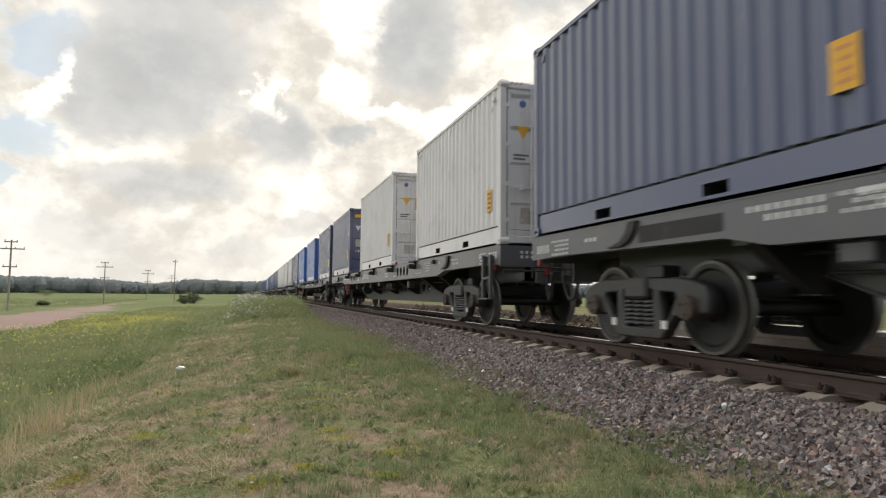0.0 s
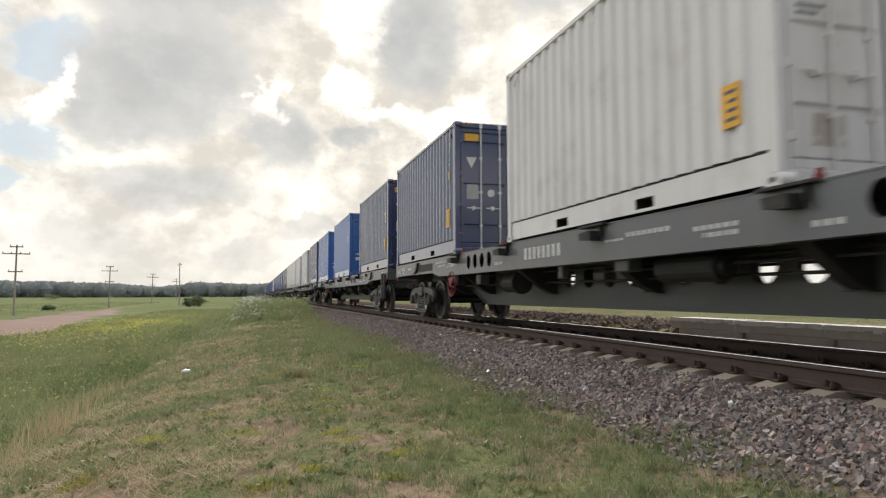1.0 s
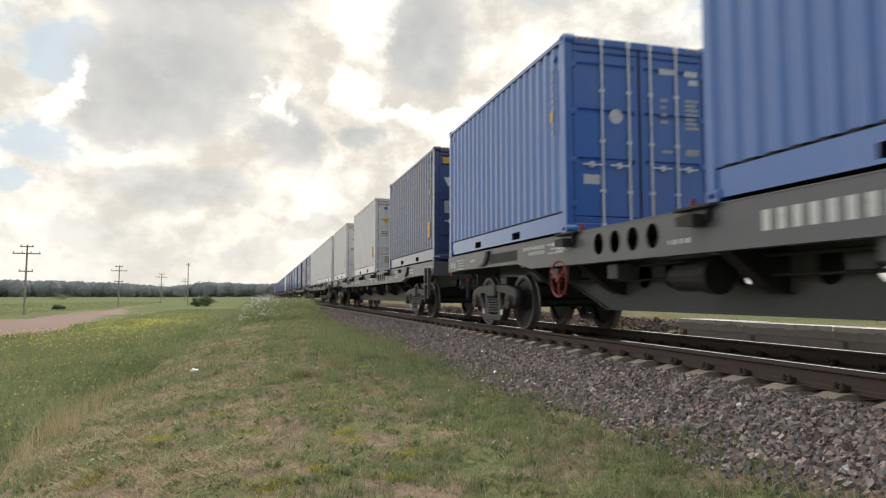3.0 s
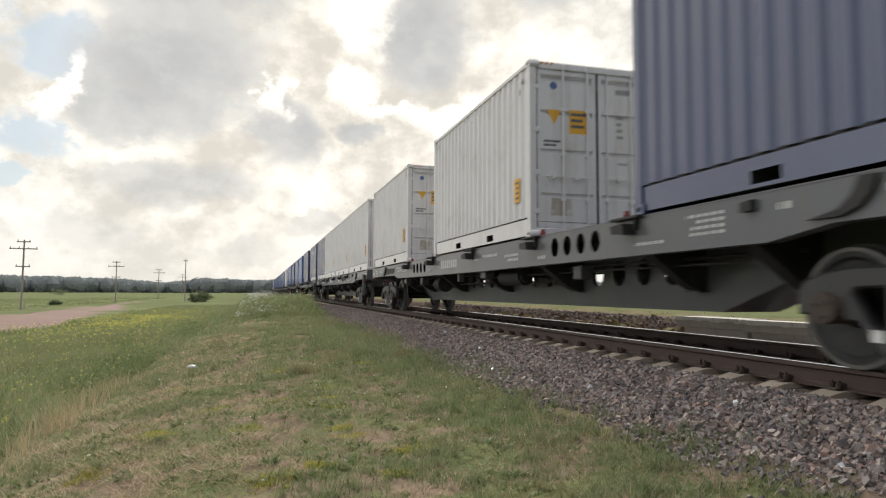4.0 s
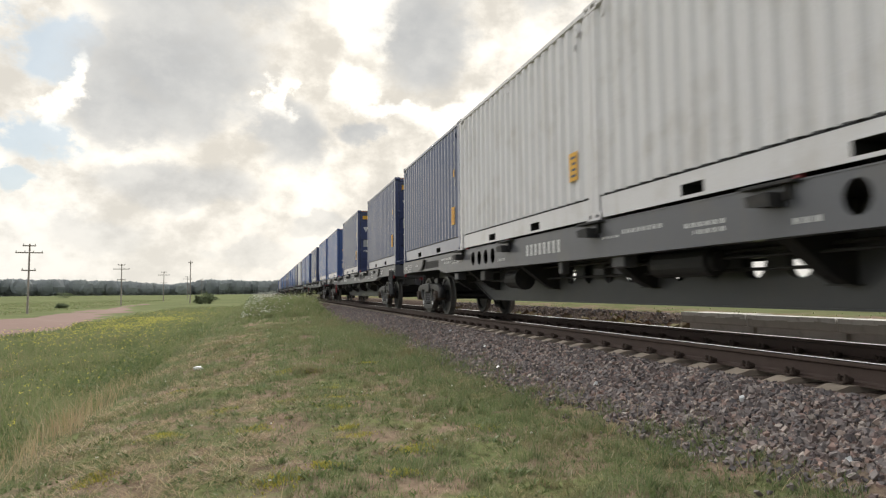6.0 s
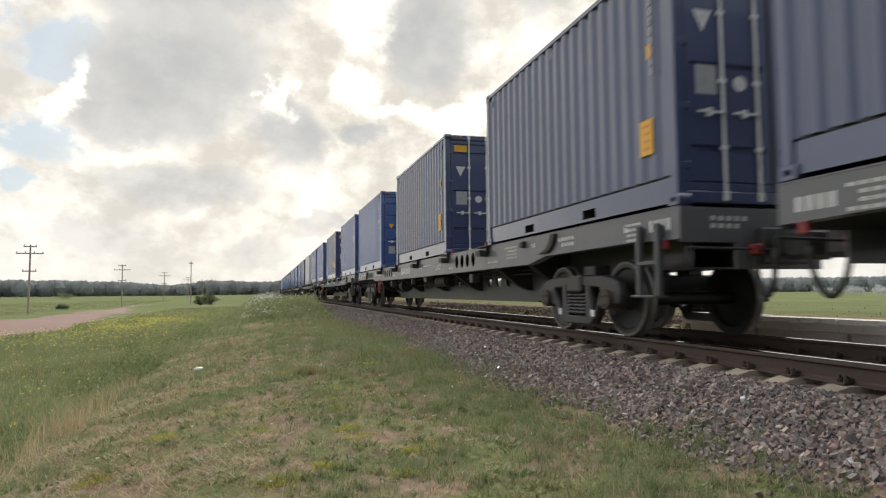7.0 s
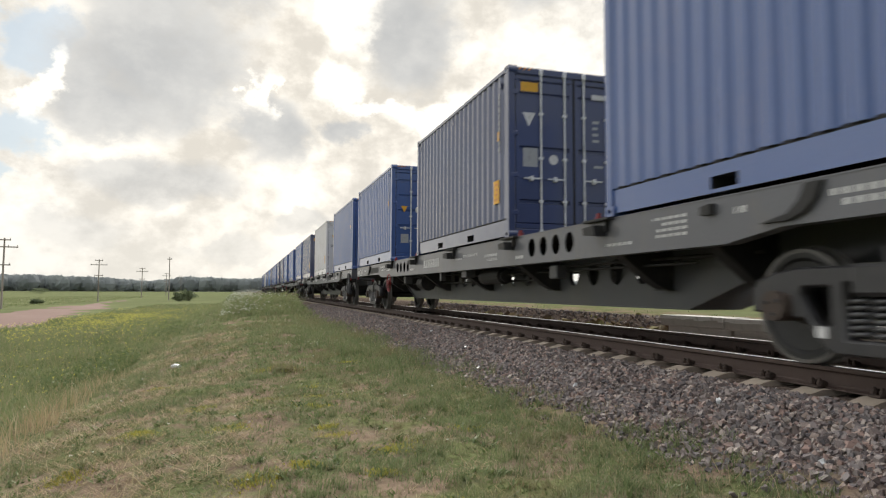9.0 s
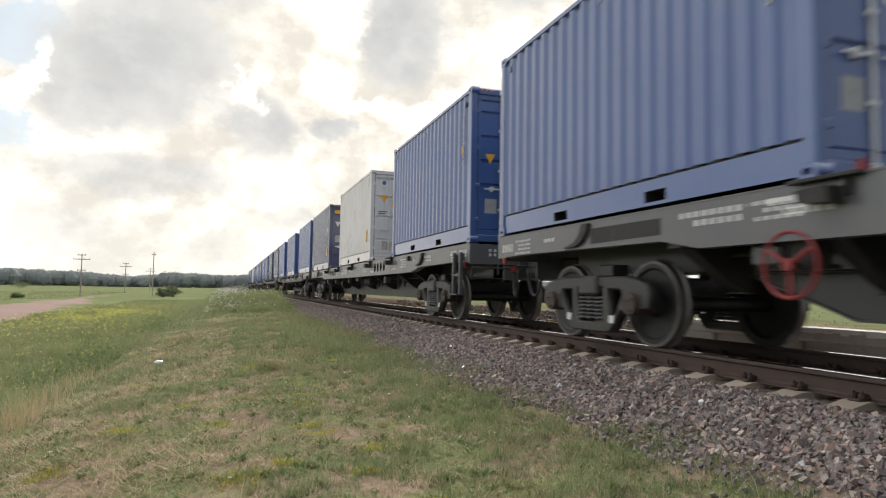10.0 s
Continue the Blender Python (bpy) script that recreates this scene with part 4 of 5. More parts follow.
def wagon(hand_wheel):
    top = tagged(new("flat_wagon"), "grey steel container flat wagon with deep centre sill", "railway wagon", "wagons of the train")
    y0, y1 = -0.02, LOAD + 0.02
    zt = DECK - 0.03

    holes = [ellipse(c + d, 1.245, 0.125, 0.14) for c in (7.575, LOAD - 7.575) for d in (-0.6, -0.2, 0.2, 0.6)]
    ring = [(y0, zt), (y0, 1.125), (0.9, 1.15), (3.35, 1.13), (4.0, 1.03), (MID, 1.01), (LOAD - 4.75, 1.03), (LOAD - 4.2, 1.13), (LOAD - 0.9, 1.15), (y1, 1.125), (y1, zt)]
    for s in (-1, 1):
        xo, xi = s * BEAM_X, s * (BEAM_X - 0.014)
        a, b = sorted((xo, xi))
        beam = part("side_beam", plate(ring, holes, a, b), "wagon", top, "grey painted side beam")
        a, b = sorted((s * (BEAM_X + 0.006), s * (BEAM_X - 0.16)))
        part("flange", boxes((a, b, y0, y1, zt, zt + 0.014)), "wagon", beam)
        bm = bmesh.new()
        low = ring[1:-1]
        for (ya, za), (yb, zb) in zip(low[:-1], low[1:]):
            v = [bm.verts.new(q) for q in ((s * (BEAM_X + 0.004), ya, za - 0.012), (s * (BEAM_X - 0.15), ya, za - 0.012), (s * (BEAM_X - 0.15), yb, zb - 0.012), (s * (BEAM_X + 0.004), yb, zb - 0.012),
                                           (s * (BEAM_X + 0.004), ya, za), (s * (BEAM_X - 0.15), ya, za), (s * (BEAM_X - 0.15), yb, zb), (s * (BEAM_X + 0.004), yb, zb))]
            for q in ((0, 1, 2, 3), (7, 6, 5, 4), (0, 4, 5, 1), (2, 6, 7, 3), (0, 3, 7, 4), (1, 5, 6, 2)):
                bm.faces.new([v[k] for k in q])
        part("flange", bm, "wagon", beam)
        # curved gussets above the bogies; a flat plate, dark in colour, stands for a recess
        x0, x1 = sorted((s * (BEAM_X + 0.001), s * (BEAM_X + 0.003)))
        p0, p1 = LOAD - 4.2, LOAD - 2.84
        part("recess_panel", prism(bmesh.new(), [(p0, 1.185), (p1, 1.175), (p1, 1.36), (p0, 1.355)], x0, x1), "under", beam, "flat dark plate painted as a recess")
        x0, x1 = sorted((s * (BEAM_X - 0.02), s * (BEAM_X + 0.045)))
        for foot in (LOAD - 2.22, 3.55):
            bm = prism(bmesh.new(), [(foot - dy, z) for dy, z in ((0.0, 1.155), (0.30, 1.155), (0.46, 1.21), (0.56, 1.30), (0.62, 1.425), (0.47, 1.425), (0.40, 1.30), (0.28, 1.21))], x0, x1)
            part("gusset", bm, "under", beam, "dark curved gusset")
        # folding container seats along the beam
        for y in (6.16, 8.98, LOAD - 8.98, LOAD - 6.16, 12.115, 4.2):
            bm = bmesh.new()
            if y == 4.2:
                prism(bm, [(y - 0.07, 1.30), (y + 0.07, 1.30), (y + 0.07, 1.38), (y - 0.07, 1.40)], s * BEAM_X, s * (BEAM_X + 0.06))
            else:
                prism(bm, [(y - 0.14, 1.25), (y + 0.12, 1.27), (y + 0.15, 1.36), (y - 0.12, 1.375)], s * BEAM_X, s * (BEAM_X + 0.17))
                box(bm, s * (BEAM_X - 0.02), s * (BEAM_X + 0.09), y - 0.3, y + 0.3, zt - 0.012, zt + 0.018, 0.004)
                box(bm, s * (BEAM_X), s * (BEAM_X + 0.06), y - 0.2, y - 0.17, 1.30, zt, 0.004)
            part("container_seat", bm, "under", top, "dark folding container seat")
            if y not in (4.2, 12.115):
                e = -0.2 if (y in (8.98, LOAD - 6.16)) else 0.2
                bm = rods(((s * (BEAM_X - 0.09), y + e, zt), (s * (BEAM_X - 0.09), y + e, zt + 0.075), 0.045), n=10)
                rod(bm, (s * (BEAM_X - 0.09), y + e, zt + 0.07), (s * (BEAM_X - 0.09), y + e, zt + 0.12), 0.03, 10)
                part("locking_pin", bm, "red", top, "red locking pin head")
        # writing on the beam
        side = lambda u, v, o: (s * (BEAM_X + 0.0035), u, v)
        for k in range(8):
            bm = flat(bmesh.new(), side, [(13.1 + k * 0.168 + u, v) for u, v in ((0.03, 1.14), (0.12, 1.14), (0.12, 1.32), (0.03, 1.32))])
            part("number_bar", bm, "letter", beam, "white painted number bar")
        bm = bmesh.new()
        for y, v, w, r, hgt in ((0.15, 1.22, 0.42, 1, 0.13), (0.72, 1.33, 0.34, 4, 0.03), (1.0, 1.26, 0.1, 1, 0.06), (2.40, 1.30, 0.5, 2, 0.05), (3.75, 1.28, 0.13, 1, 0.06), (4.55, 1.33, 0.55, 4, 0.03), (5.5, 1.12, 0.55, 1, 0.035),
                                (8.5, 1.10, 0.3, 1, 0.05), (11.5, 1.22, 0.4, 1, 0.03), (10.6, 1.25, 0.8, 1, 0.05), (9.6, 1.2, 0.6, 2, 0.045), (15.4, 1.12, 0.35, 1, 0.05), (18.3, 1.33, 0.55, 3, 0.035),
                                (LOAD - 5.3, 1.31, 0.8, 2, 0.055), (LOAD - 6.2, 1.31, 0.6, 2, 0.06), (LOAD - 1.9, 1.27, 0.3, 1, 0.05), (LOAD - 1.15, 1.33, 0.5, 4, 0.03), (LOAD - 0.55, 1.20, 0.4, 1, 0.12)):
            label_bars(bm, side, y, v, w, r, hgt, 0.03, 0.055)
        tagged(part("marking", bm, "letter", beam, "small white stencilled lines"), kind="stuff")
    # centre sill, deep in the middle
    sill = [(1.0, 1.36), (1.0, 0.86), (4.3, 0.86), (5.65, 0.40), (LOAD - 5.65, 0.40), (LOAD - 4.3, 0.86), (LOAD - 1.0, 0.86), (LOAD - 1.0, 1.36)]
    round_holes = [ellipse(c + d, 0.87, 0.17, 0.185, 18) for c in (7.575, 10.6, LOAD - 10.6, LOAD - 7.575) for d in (-0.95, -0.32, 0.32, 0.95)]
    for s in (-1, 1):
        a, b = sorted((s * 0.34, s * 0.326))
        part("sill_web", plate(sill, round_holes, a, b), "sill", top, "grey deep sill web with round holes")
    bm = bmesh.new()
    low = sill[1:-1]
    for (ya, za), (yb, zb) in zip(low[:-1], low[1:]):
        v = [bm.verts.new(q) for q in ((-0.38, ya, za - 0.02), (0.38, ya, za - 0.02), (0.38, yb, zb - 0.02), (-0.38, yb, zb - 0.02), (-0.38, ya, za), (0.38, ya, za), (0.38, yb, zb), (-0.38, yb, zb))]
        for q in ((0, 1, 2, 3), (7, 6, 5, 4), (0, 4, 5, 1), (2, 6, 7, 3), (0, 3, 7, 4), (1, 5, 6, 2)):
            bm.faces.new([v[k] for k in q])
    part("sill_flange", bm, "sill", top)
    # unseen plate, added to close the deck and keep the underframe dark
    part("deck_plate", boxes((-BEAM_X + 0.03, BEAM_X - 0.03, 0.0, LOAD, 1.385, 1.40)), "under", top)
    # cross bearers, deep at the sill and shallow at the beam
    for s in (-1, 1):
        first = None
        for y in (4.4, 6.06, 9.09, MID, LOAD - 9.09, LOAD - 6.06, LOAD - 4.4):
            if first is None:
                bm = bmesh.new()
                pts = [(s * 0.341, 0.62), (s * 0.46, 0.62), (s * 0.62, 0.70), (s * (BEAM_X - 0.16), 1.03), (s * (BEAM_X - 0.016), 1.04), (s * (BEAM_X - 0.016), 1.38), (s * 0.341, 1.38)]
                p = [bm.verts.new((x, -0.09, z)) for x, z in pts]
                q = [bm.verts.new((x, 0.09, z)) for x, z in pts]
                bm.faces.new(p), bm.faces.new(q[::-1])
                for i in range(len(p)):
                    bm.faces.new((p[i], q[i], q[(i + 1) % len(p)], p[(i + 1) % len(p)]))
                box(bm, s * 0.341, s * 0.47, -0.13, 0.13, 0.605, 0.62)
                first = part("cross_bearer", bm, "under", top, "dark cross bearer")
                first.matrix_basis = pose(0, y, 0)
            else:
                share(first, top, 0, y, 0)
    # pipes, air tank, brake cylinder and levers under the middle
    bm = rods(((-0.62, 4.2, 0.98), (-0.62, LOAD - 4.2, 0.98), 0.021), ((-0.75, 5.0, 0.90), (-0.75, 13.0, 0.90), 0.016), ((0.7, 1.5, 0.95), (0.7, LOAD - 1.5, 0.95), 0.02), ((-0.55, 9.0, 0.78), (-0.55, 19.5, 0.80), 0.018))
    part("brake_pipe", bm, "under", top)
    bm = rods(((-0.8, 10.3, 0.87), (-0.8, 11.3, 0.87), 0.15), ((-0.8, 10.22, 0.87), (-0.8, 11.38, 0.87), 0.10), n=16)
    part("air_tank", bm, "under", top, "dark compressed air tank")
    bm = rods(((-0.8, 15.5, 0.80), (-0.8, 15.62, 0.80), 0.20), ((-0.8, 15.62, 0.80), (-0.8, 16.15, 0.80), 0.165), ((-0.8, 16.15, 0.80), (-0.8, 16.3, 0.80), 0.09), n=16)
    box(bm, -0.98, -0.62, 15.45, 16.2, 0.985, 1.0)
    part("brake_cylinder", bm, "under", top, "grey brake cylinder")
    for q in ((-1.0, -0.80, 17.2, 17.45, 0.80, 1.0), (-0.95, -0.78, 7.9, 8.15, 0.78, 0.98), (-1.1, -0.9, 11.6, 11.9, 0.86, 1.02), (-1.15, -0.95, 18.6, 18.9, 0.84, 1.0), (-1.12, -1.0, 13.3, 13.42, 0.82, 1.02)):
        part("valve_box", boxes(q, bevel=0.015), "sill", top)
    # wagon ends
    for e in (0, 1):
        yy = -0.02 if e == 0 else LOAD + 0.02
        s = -1 if e == 0 else 1
        head = part("end_beam", boxes((-BEAM_X, BEAM_X, yy, yy - s * 0.016, 1.08, zt), (-0.55, 0.55, yy, yy - s * 0.03, 0.80, 1.09), bevel=0.004), "wagon", top)
        bm = bmesh.new()
        label_bars(bm, lambda u, v, o: (u, yy + s * 0.003, v), -0.85, 1.31, 0.45, 2, 0.05, 0.03, 0.05)
        tagged(part("marking", bm, "letter", head, "white stencilled lines"), kind="stuff")
        # automatic coupler
        bm = bmesh.new()
        box(bm, -0.11, 0.11, yy - s * 0.5, yy + s * 0.34, 0.93, 1.15, 0.03)
        box(bm, -0.22, 0.2, yy + s * 0.3, yy + s * 0.56, 0.88, 1.2, 0.05)
        box(bm, 0.08, 0.26, yy + s * 0.45, yy + s * 0.685, 0.92, 1.16, 0.04)
        box(bm, -0.3, 0.3, yy, yy + s * 0.1, 0.85, 1.24, 0.02)
        part("coupler", bm, "cast", top, "dark cast automatic coupler")
        # air hose looping down
        bm = bmesh.new()
        pts = []
        for k in range(15):
            a = math.pi * k / 14
            pts.append((-0.38 - 0.10 * k / 14, yy + s * (0.10 + 0.26 * (1 - math.cos(a)) * 0.7), 0.98 - 0.46 * math.sin(a)))
        tube(bm, pts, 0.028, 8)
        part("air_hose", bm, "black", top, "black rubber air hose", True)
        part("hose_cock", boxes((-0.43, -0.33, yy + s * 0.02, yy + s * 0.14, 0.95, 1.06), bevel=0.01), "red", top, "red hose cock")
        part("uncoupling_lever", rods(((-1.2, yy + s * 0.06, 1.02), (-0.15, yy + s * 0.1, 1.0), 0.014), ((-1.2, yy + s * 0.06, 1.02), (-1.2, yy + s * 0.06, 0.85), 0.014)), "under", top)
        part("lamp_bracket", boxes((-BEAM_X - 0.02, -BEAM_X + 0.03, yy - s * 0.30, yy - s * 0.22, 1.02, 1.12), bevel=0.006), "red", top, "red lamp bracket")
    for s in (-1, 1):
        ya = 0.47 if s < 0 else LOAD - 0.47
        bm = boxes((s * (BEAM_X + 0.03), s * (BEAM_X + 0.09), ya - 0.22, ya - 0.15, 0.52, 1.30), (s * (BEAM_X + 0.03), s * (BEAM_X + 0.09), ya + 0.15, ya + 0.22, 0.52, 1.30),
                   (s * (BEAM_X - 0.02), s * (BEAM_X + 0.16), ya - 0.22, ya + 0.22, 0.505, 0.53), (s * (BEAM_X), s * (BEAM_X + 0.1), ya - 0.18, ya + 0.18, 0.86, 0.90),
                   (s * (BEAM_X - 0.05), s * (BEAM_X + 0.03), ya - 0.21, ya - 0.16, 1.14, 1.28), (s * (BEAM_X - 0.05), s * (BEAM_X + 0.03), ya + 0.16, ya + 0.21, 1.14, 1.28), bevel=0.006)
        part("step_ladder", bm, "sill", top, "grey steel step ladder")
    if hand_wheel:
        c = Vector((-BEAM_X + 0.0, LOAD - 5.8, 0.83))
        bm = bmesh.new()
        pts = [c + Vector((0, 0.26 * math.cos(2 * math.pi * k / 32), 0.26 * math.sin(2 * math.pi * k / 32))) for k in range(32)]
        tube(bm, pts, 0.017, 8, True)
        for k in range(3):
            a = 2 * math.pi * k / 3 + 0.5
            rod(bm, c, c + Vector((0, 0.26 * math.cos(a), 0.26 * math.sin(a))), 0.02, 8)
        rod(bm, c + Vector((-0.03, 0, 0)), c + Vector((0.03, 0, 0)), 0.05, 12)
        wheel = part("hand_wheel", bm, "red", top, "red parking brake hand wheel")
        bm = rods((c + Vector((0.02, 0, 0)), c + Vector((0.5, 0, 0)), 0.022))
        box(bm, c.x + 0.1, c.x + 0.3, c.y - 0.12, c.y + 0.12, 0.8, 1.05, 0.01)
        part("spindle", bm, "under", wheel)
    for y in (MID - 9.5, MID + 9.5):
        bogie(top, y)
    return top


# the make-up of the train, from the head: containers by slot, brake wheel or not
TRAIN = [("navy navy navy", 0), ("white white navy", 1), ("navy blue blue", 1), ("navy white white", 0), ("white white white navy", 0),
         ("navy navy royal", 1), ("royal navy royal", 1), ("royal white navy", 0), ("royal royal royal", 1), ("navy navy royal", 1),
         ("royal navy blue", 0), ("navy royal white", 1), ("navy royal navy", 1)]
MOVERS = []


def build_train():
    masters = {k: container(k) for k in ("navy", "blue", "royal", "white")}
    used = set()
    with_wheel, without = wagon(True), wagon(False)
    used_w = set()
    for k, (load, hand) in enumerate(TRAIN):
        start = FIRST + (k - 1) * STEP
        src = with_wheel if hand else without
        w = src if hand not in used_w else copy_thing(src, Matrix())
        used_w.add(hand)
        if hand:
            tagged(w, "grey steel container flat wagon with a red hand wheel")
        MOVERS.append((w, CX, start, 0.0, k))
        slots = load.split()
        offs = (0, 9.086, 18.172) if len(slots) == 3 else (0, 6.057, 12.115, 18.172)
        for kind, o in zip(slots, offs):
            c = masters[kind] if kind not in used else copy_thing(masters[kind], Matrix())
            used.add(kind)
            MOVERS.append((c, CX, start + o + (0.0 if len(slots) == 3 else 0.002), DECK, None))


build_train()


def motions():
    """The train rolls towards the camera and past it at an even pace; the wheels turn with it."""
    for ob, x, y, z, k in MOVERS:
        walk(ob, [(t, pose(x, y - SPEED * t, z)) for t in (0.0, 2.5, 5.0, 7.5, 10.0)])
        if k is not None and k <= 7:
            for bg in ob.children:
                if not bg.name.startswith("bogie"):
                    continue
                for ws in bg.children:
                    if ws.name.startswith("wheelset"):
                        p = ws.matrix_basis.translation.copy()
                        walk(ws, [(f / FPS, pose(p.x, p.y, p.z, math.degrees(SPEED * f / FPS / 0.4785))) for f in range(0, 301)])


# ---- the far side: low platform of concrete slabs, mossy rubble ----
def build_platform():
    top = tagged(new("platform"), "low weathered concrete slab platform beside the far rail", "platform", kind="structure")
    rng = random.Random(4)
    for i in range(17):
        y = 10.0 - (i + 1) * 1.62
        bm = bmesh.new()
        box(bm, -0.02, 0.5, 0.012, 1.605, 0.02, 0.195, 0.02)
        slab = part("slab", bm, "concrete", top)
        slab.matrix_basis = pose(7.0, y, 0.0, 0.3 * rng.uniform(-1, 1), 0.4 * rng.uniform(-1, 1), 0.3 * rng.uniform(-1, 1))
        bm = bmesh.new()
        n = 14
        for k in range(n):
            w = 0.10 + 0.03 * math.sin(k * 1.9 + i) + rng.uniform(-0.02, 0.02)
            box(bm, -0.026, w, 0.02 + k * 1.57 / n, 0.02 + (k + 1) * 1.57 / n, 0.155 + rng.uniform(-0.03, 0.0), 0.201)
        part("painted_edge", bm, "paint_edge", slab, "worn white edge paint")
        bm = bmesh.new()
        box(bm, 0.02, 0.3, -0.10, 0.10, -0.4, 0.02, 0.01)
        box(bm, 0.09, 0.3, 0.10, 1.52, -0.4, 0.02)
        leg = part("support", bm, "concrete", top)
        leg.matrix_basis = pose(7.0, y, 0.0)


build_platform()


# ---- fast meshes of many small pieces ----
def big_mesh(name, verts, tris, mat, label, category, kind="stuff", flat_faces=True):
    me = bpy.data.meshes.new(name)
    me.vertices.add(len(verts))
    me.vertices.foreach_set("co", np.ascontiguousarray(verts, dtype=np.float32).ravel())
    me.loops.add(tris.size)
    me.loops.foreach_set("vertex_index", np.ascontiguousarray(tris, dtype=np.int32).ravel())
    me.polygons.add(len(tris))
    me.polygons.foreach_set("loop_start", np.arange(0, tris.size, 3, dtype=np.int32))
    me.update(calc_edges=True)
    me.validate()
    if flat_faces:
        me.shade_flat()
    me.materials.append(MAT[mat])
    ob = new(name, me)
    if label:
        tagged(ob, label, category, kind=kind)
    return ob


def patchy(x, y, seed=0.0, scale=1.0):
    """Smooth uneven values between about 0 and 1."""
    x, y = x * scale + seed, y * scale - seed * 1.7
    v = np.sin(1.1 * x + 1.9 * np.sin(0.7 * y + seed)) + np.sin(1.6 * y + 1.3 * np.sin(1.2 * x)) + 0.7 * np.sin(3.1 * x - 2.3 * y) + 0.5 * np.sin(5.7 * y + 4.1 * x + 2 * np.sin(2.2 * x))
    return np.clip(0.5 + v / 5.0, 0, 1)


def blades(rng, x, y, h, w, lean, droop=0.35, base=None, lie=0.0):
    """Bent tapered blades standing at x, y."""
    n = len(x)
    z = height(x, y) - 0.01 if base is None else base
    a = rng.uniform(0, 2 * np.pi, n)
    b = rng.uniform(0, 2 * np.pi, n)
    d = np.stack([np.cos(a), np.sin(a)], 1)
    side = np.stack([np.cos(b), np.sin(b)], 1) * (w / 2)[:, None]
    ln = lie + np.abs(rng.normal(0, lean, n))
    p0 = np.stack([x, y], 1)
    p1 = p0 + d * (h * 0.55 * ln)[:, None]
    p2 = p0 + d * (h * (ln + droop * rng.uniform(0.2, 1, n)))[:, None]
    z1 = z + h * 0.55 * np.sqrt(np.clip(1 - 0.6 * ln ** 2, 0.05, 1))
    z2 = z + h * np.sqrt(np.clip(1 - 0.7 * ln ** 2, 0.05, 1)) * (1 - 0.15 * droop)
    v = np.empty((n, 5, 3))
    v[:, 0, :2], v[:, 0, 2] = p0 - side, z
    v[:, 1, :2], v[:, 1, 2] = p0 + side, z
    v[:, 2, :2], v[:, 2, 2] = p1 + side * 0.7, z1
    v[:, 3, :2], v[:, 3, 2] = p1 - side * 0.7, z1
    v[:, 4, :2], v[:, 4, 2] = p2, z2
    i = (np.arange(n) * 5)[:, None]
    f = np.concatenate([i + [0, 1, 2], i + [0, 2, 3], i + [3, 2, 4]], 1).reshape(-1, 3)
    return v.reshape(-1, 3), f


def leaf_cloud(rng, centre, radii, n, size):
    """Loose leaf triangles filling an uneven crown."""
    d = rng.normal(0, 1, (n, 3))
    d /= np.linalg.norm(d, axis=1)[:, None]
    r = rng.uniform(0.3, 1.0, n) ** 0.5 * (0.8 + 0.25 * np.sin(3 * d[:, 0] + 5 * d[:, 2] + centre[0]) + 0.15 * np.sin(7 * d[:, 1] - 4 * d[:, 2]))
    c = np.asarray(centre) + d * r[:, None] * np.asarray(radii)
    v = c[:, None, :] + rng.normal(0, size * 0.6, (n, 3, 3))
    return v.reshape(-1, 3), np.arange(n * 3).reshape(-1, 3)


def sow(rng, n, x0, x1, y0, y1, keep=None, tuft=0.0):
    """Places in a strip of the plan, thinned by keep(x, y) and drawn together into tufts."""
    x, y = rng.uniform(x0, x1, n), rng.uniform(y0, y1, n)
    if tuft:
        k = n // 14
        cx, cy = rng.uniform(x0, x1, k), rng.uniform(y0, y1, k)
        pick = rng.integers(0, k, n)
        join = rng.uniform(0, 1, n) < 0.6
        x = np.where(join, cx[pick] + rng.normal(0, tuft, n), x)
        y = np.where(join, cy[pick] + rng.normal(0, tuft, n), y)
    ok = (x > x0) & (x < x1)
    if keep is not None:
        ok &= rng.uniform(0, 1, n) < keep(x, y)
    return x[ok], y[ok]


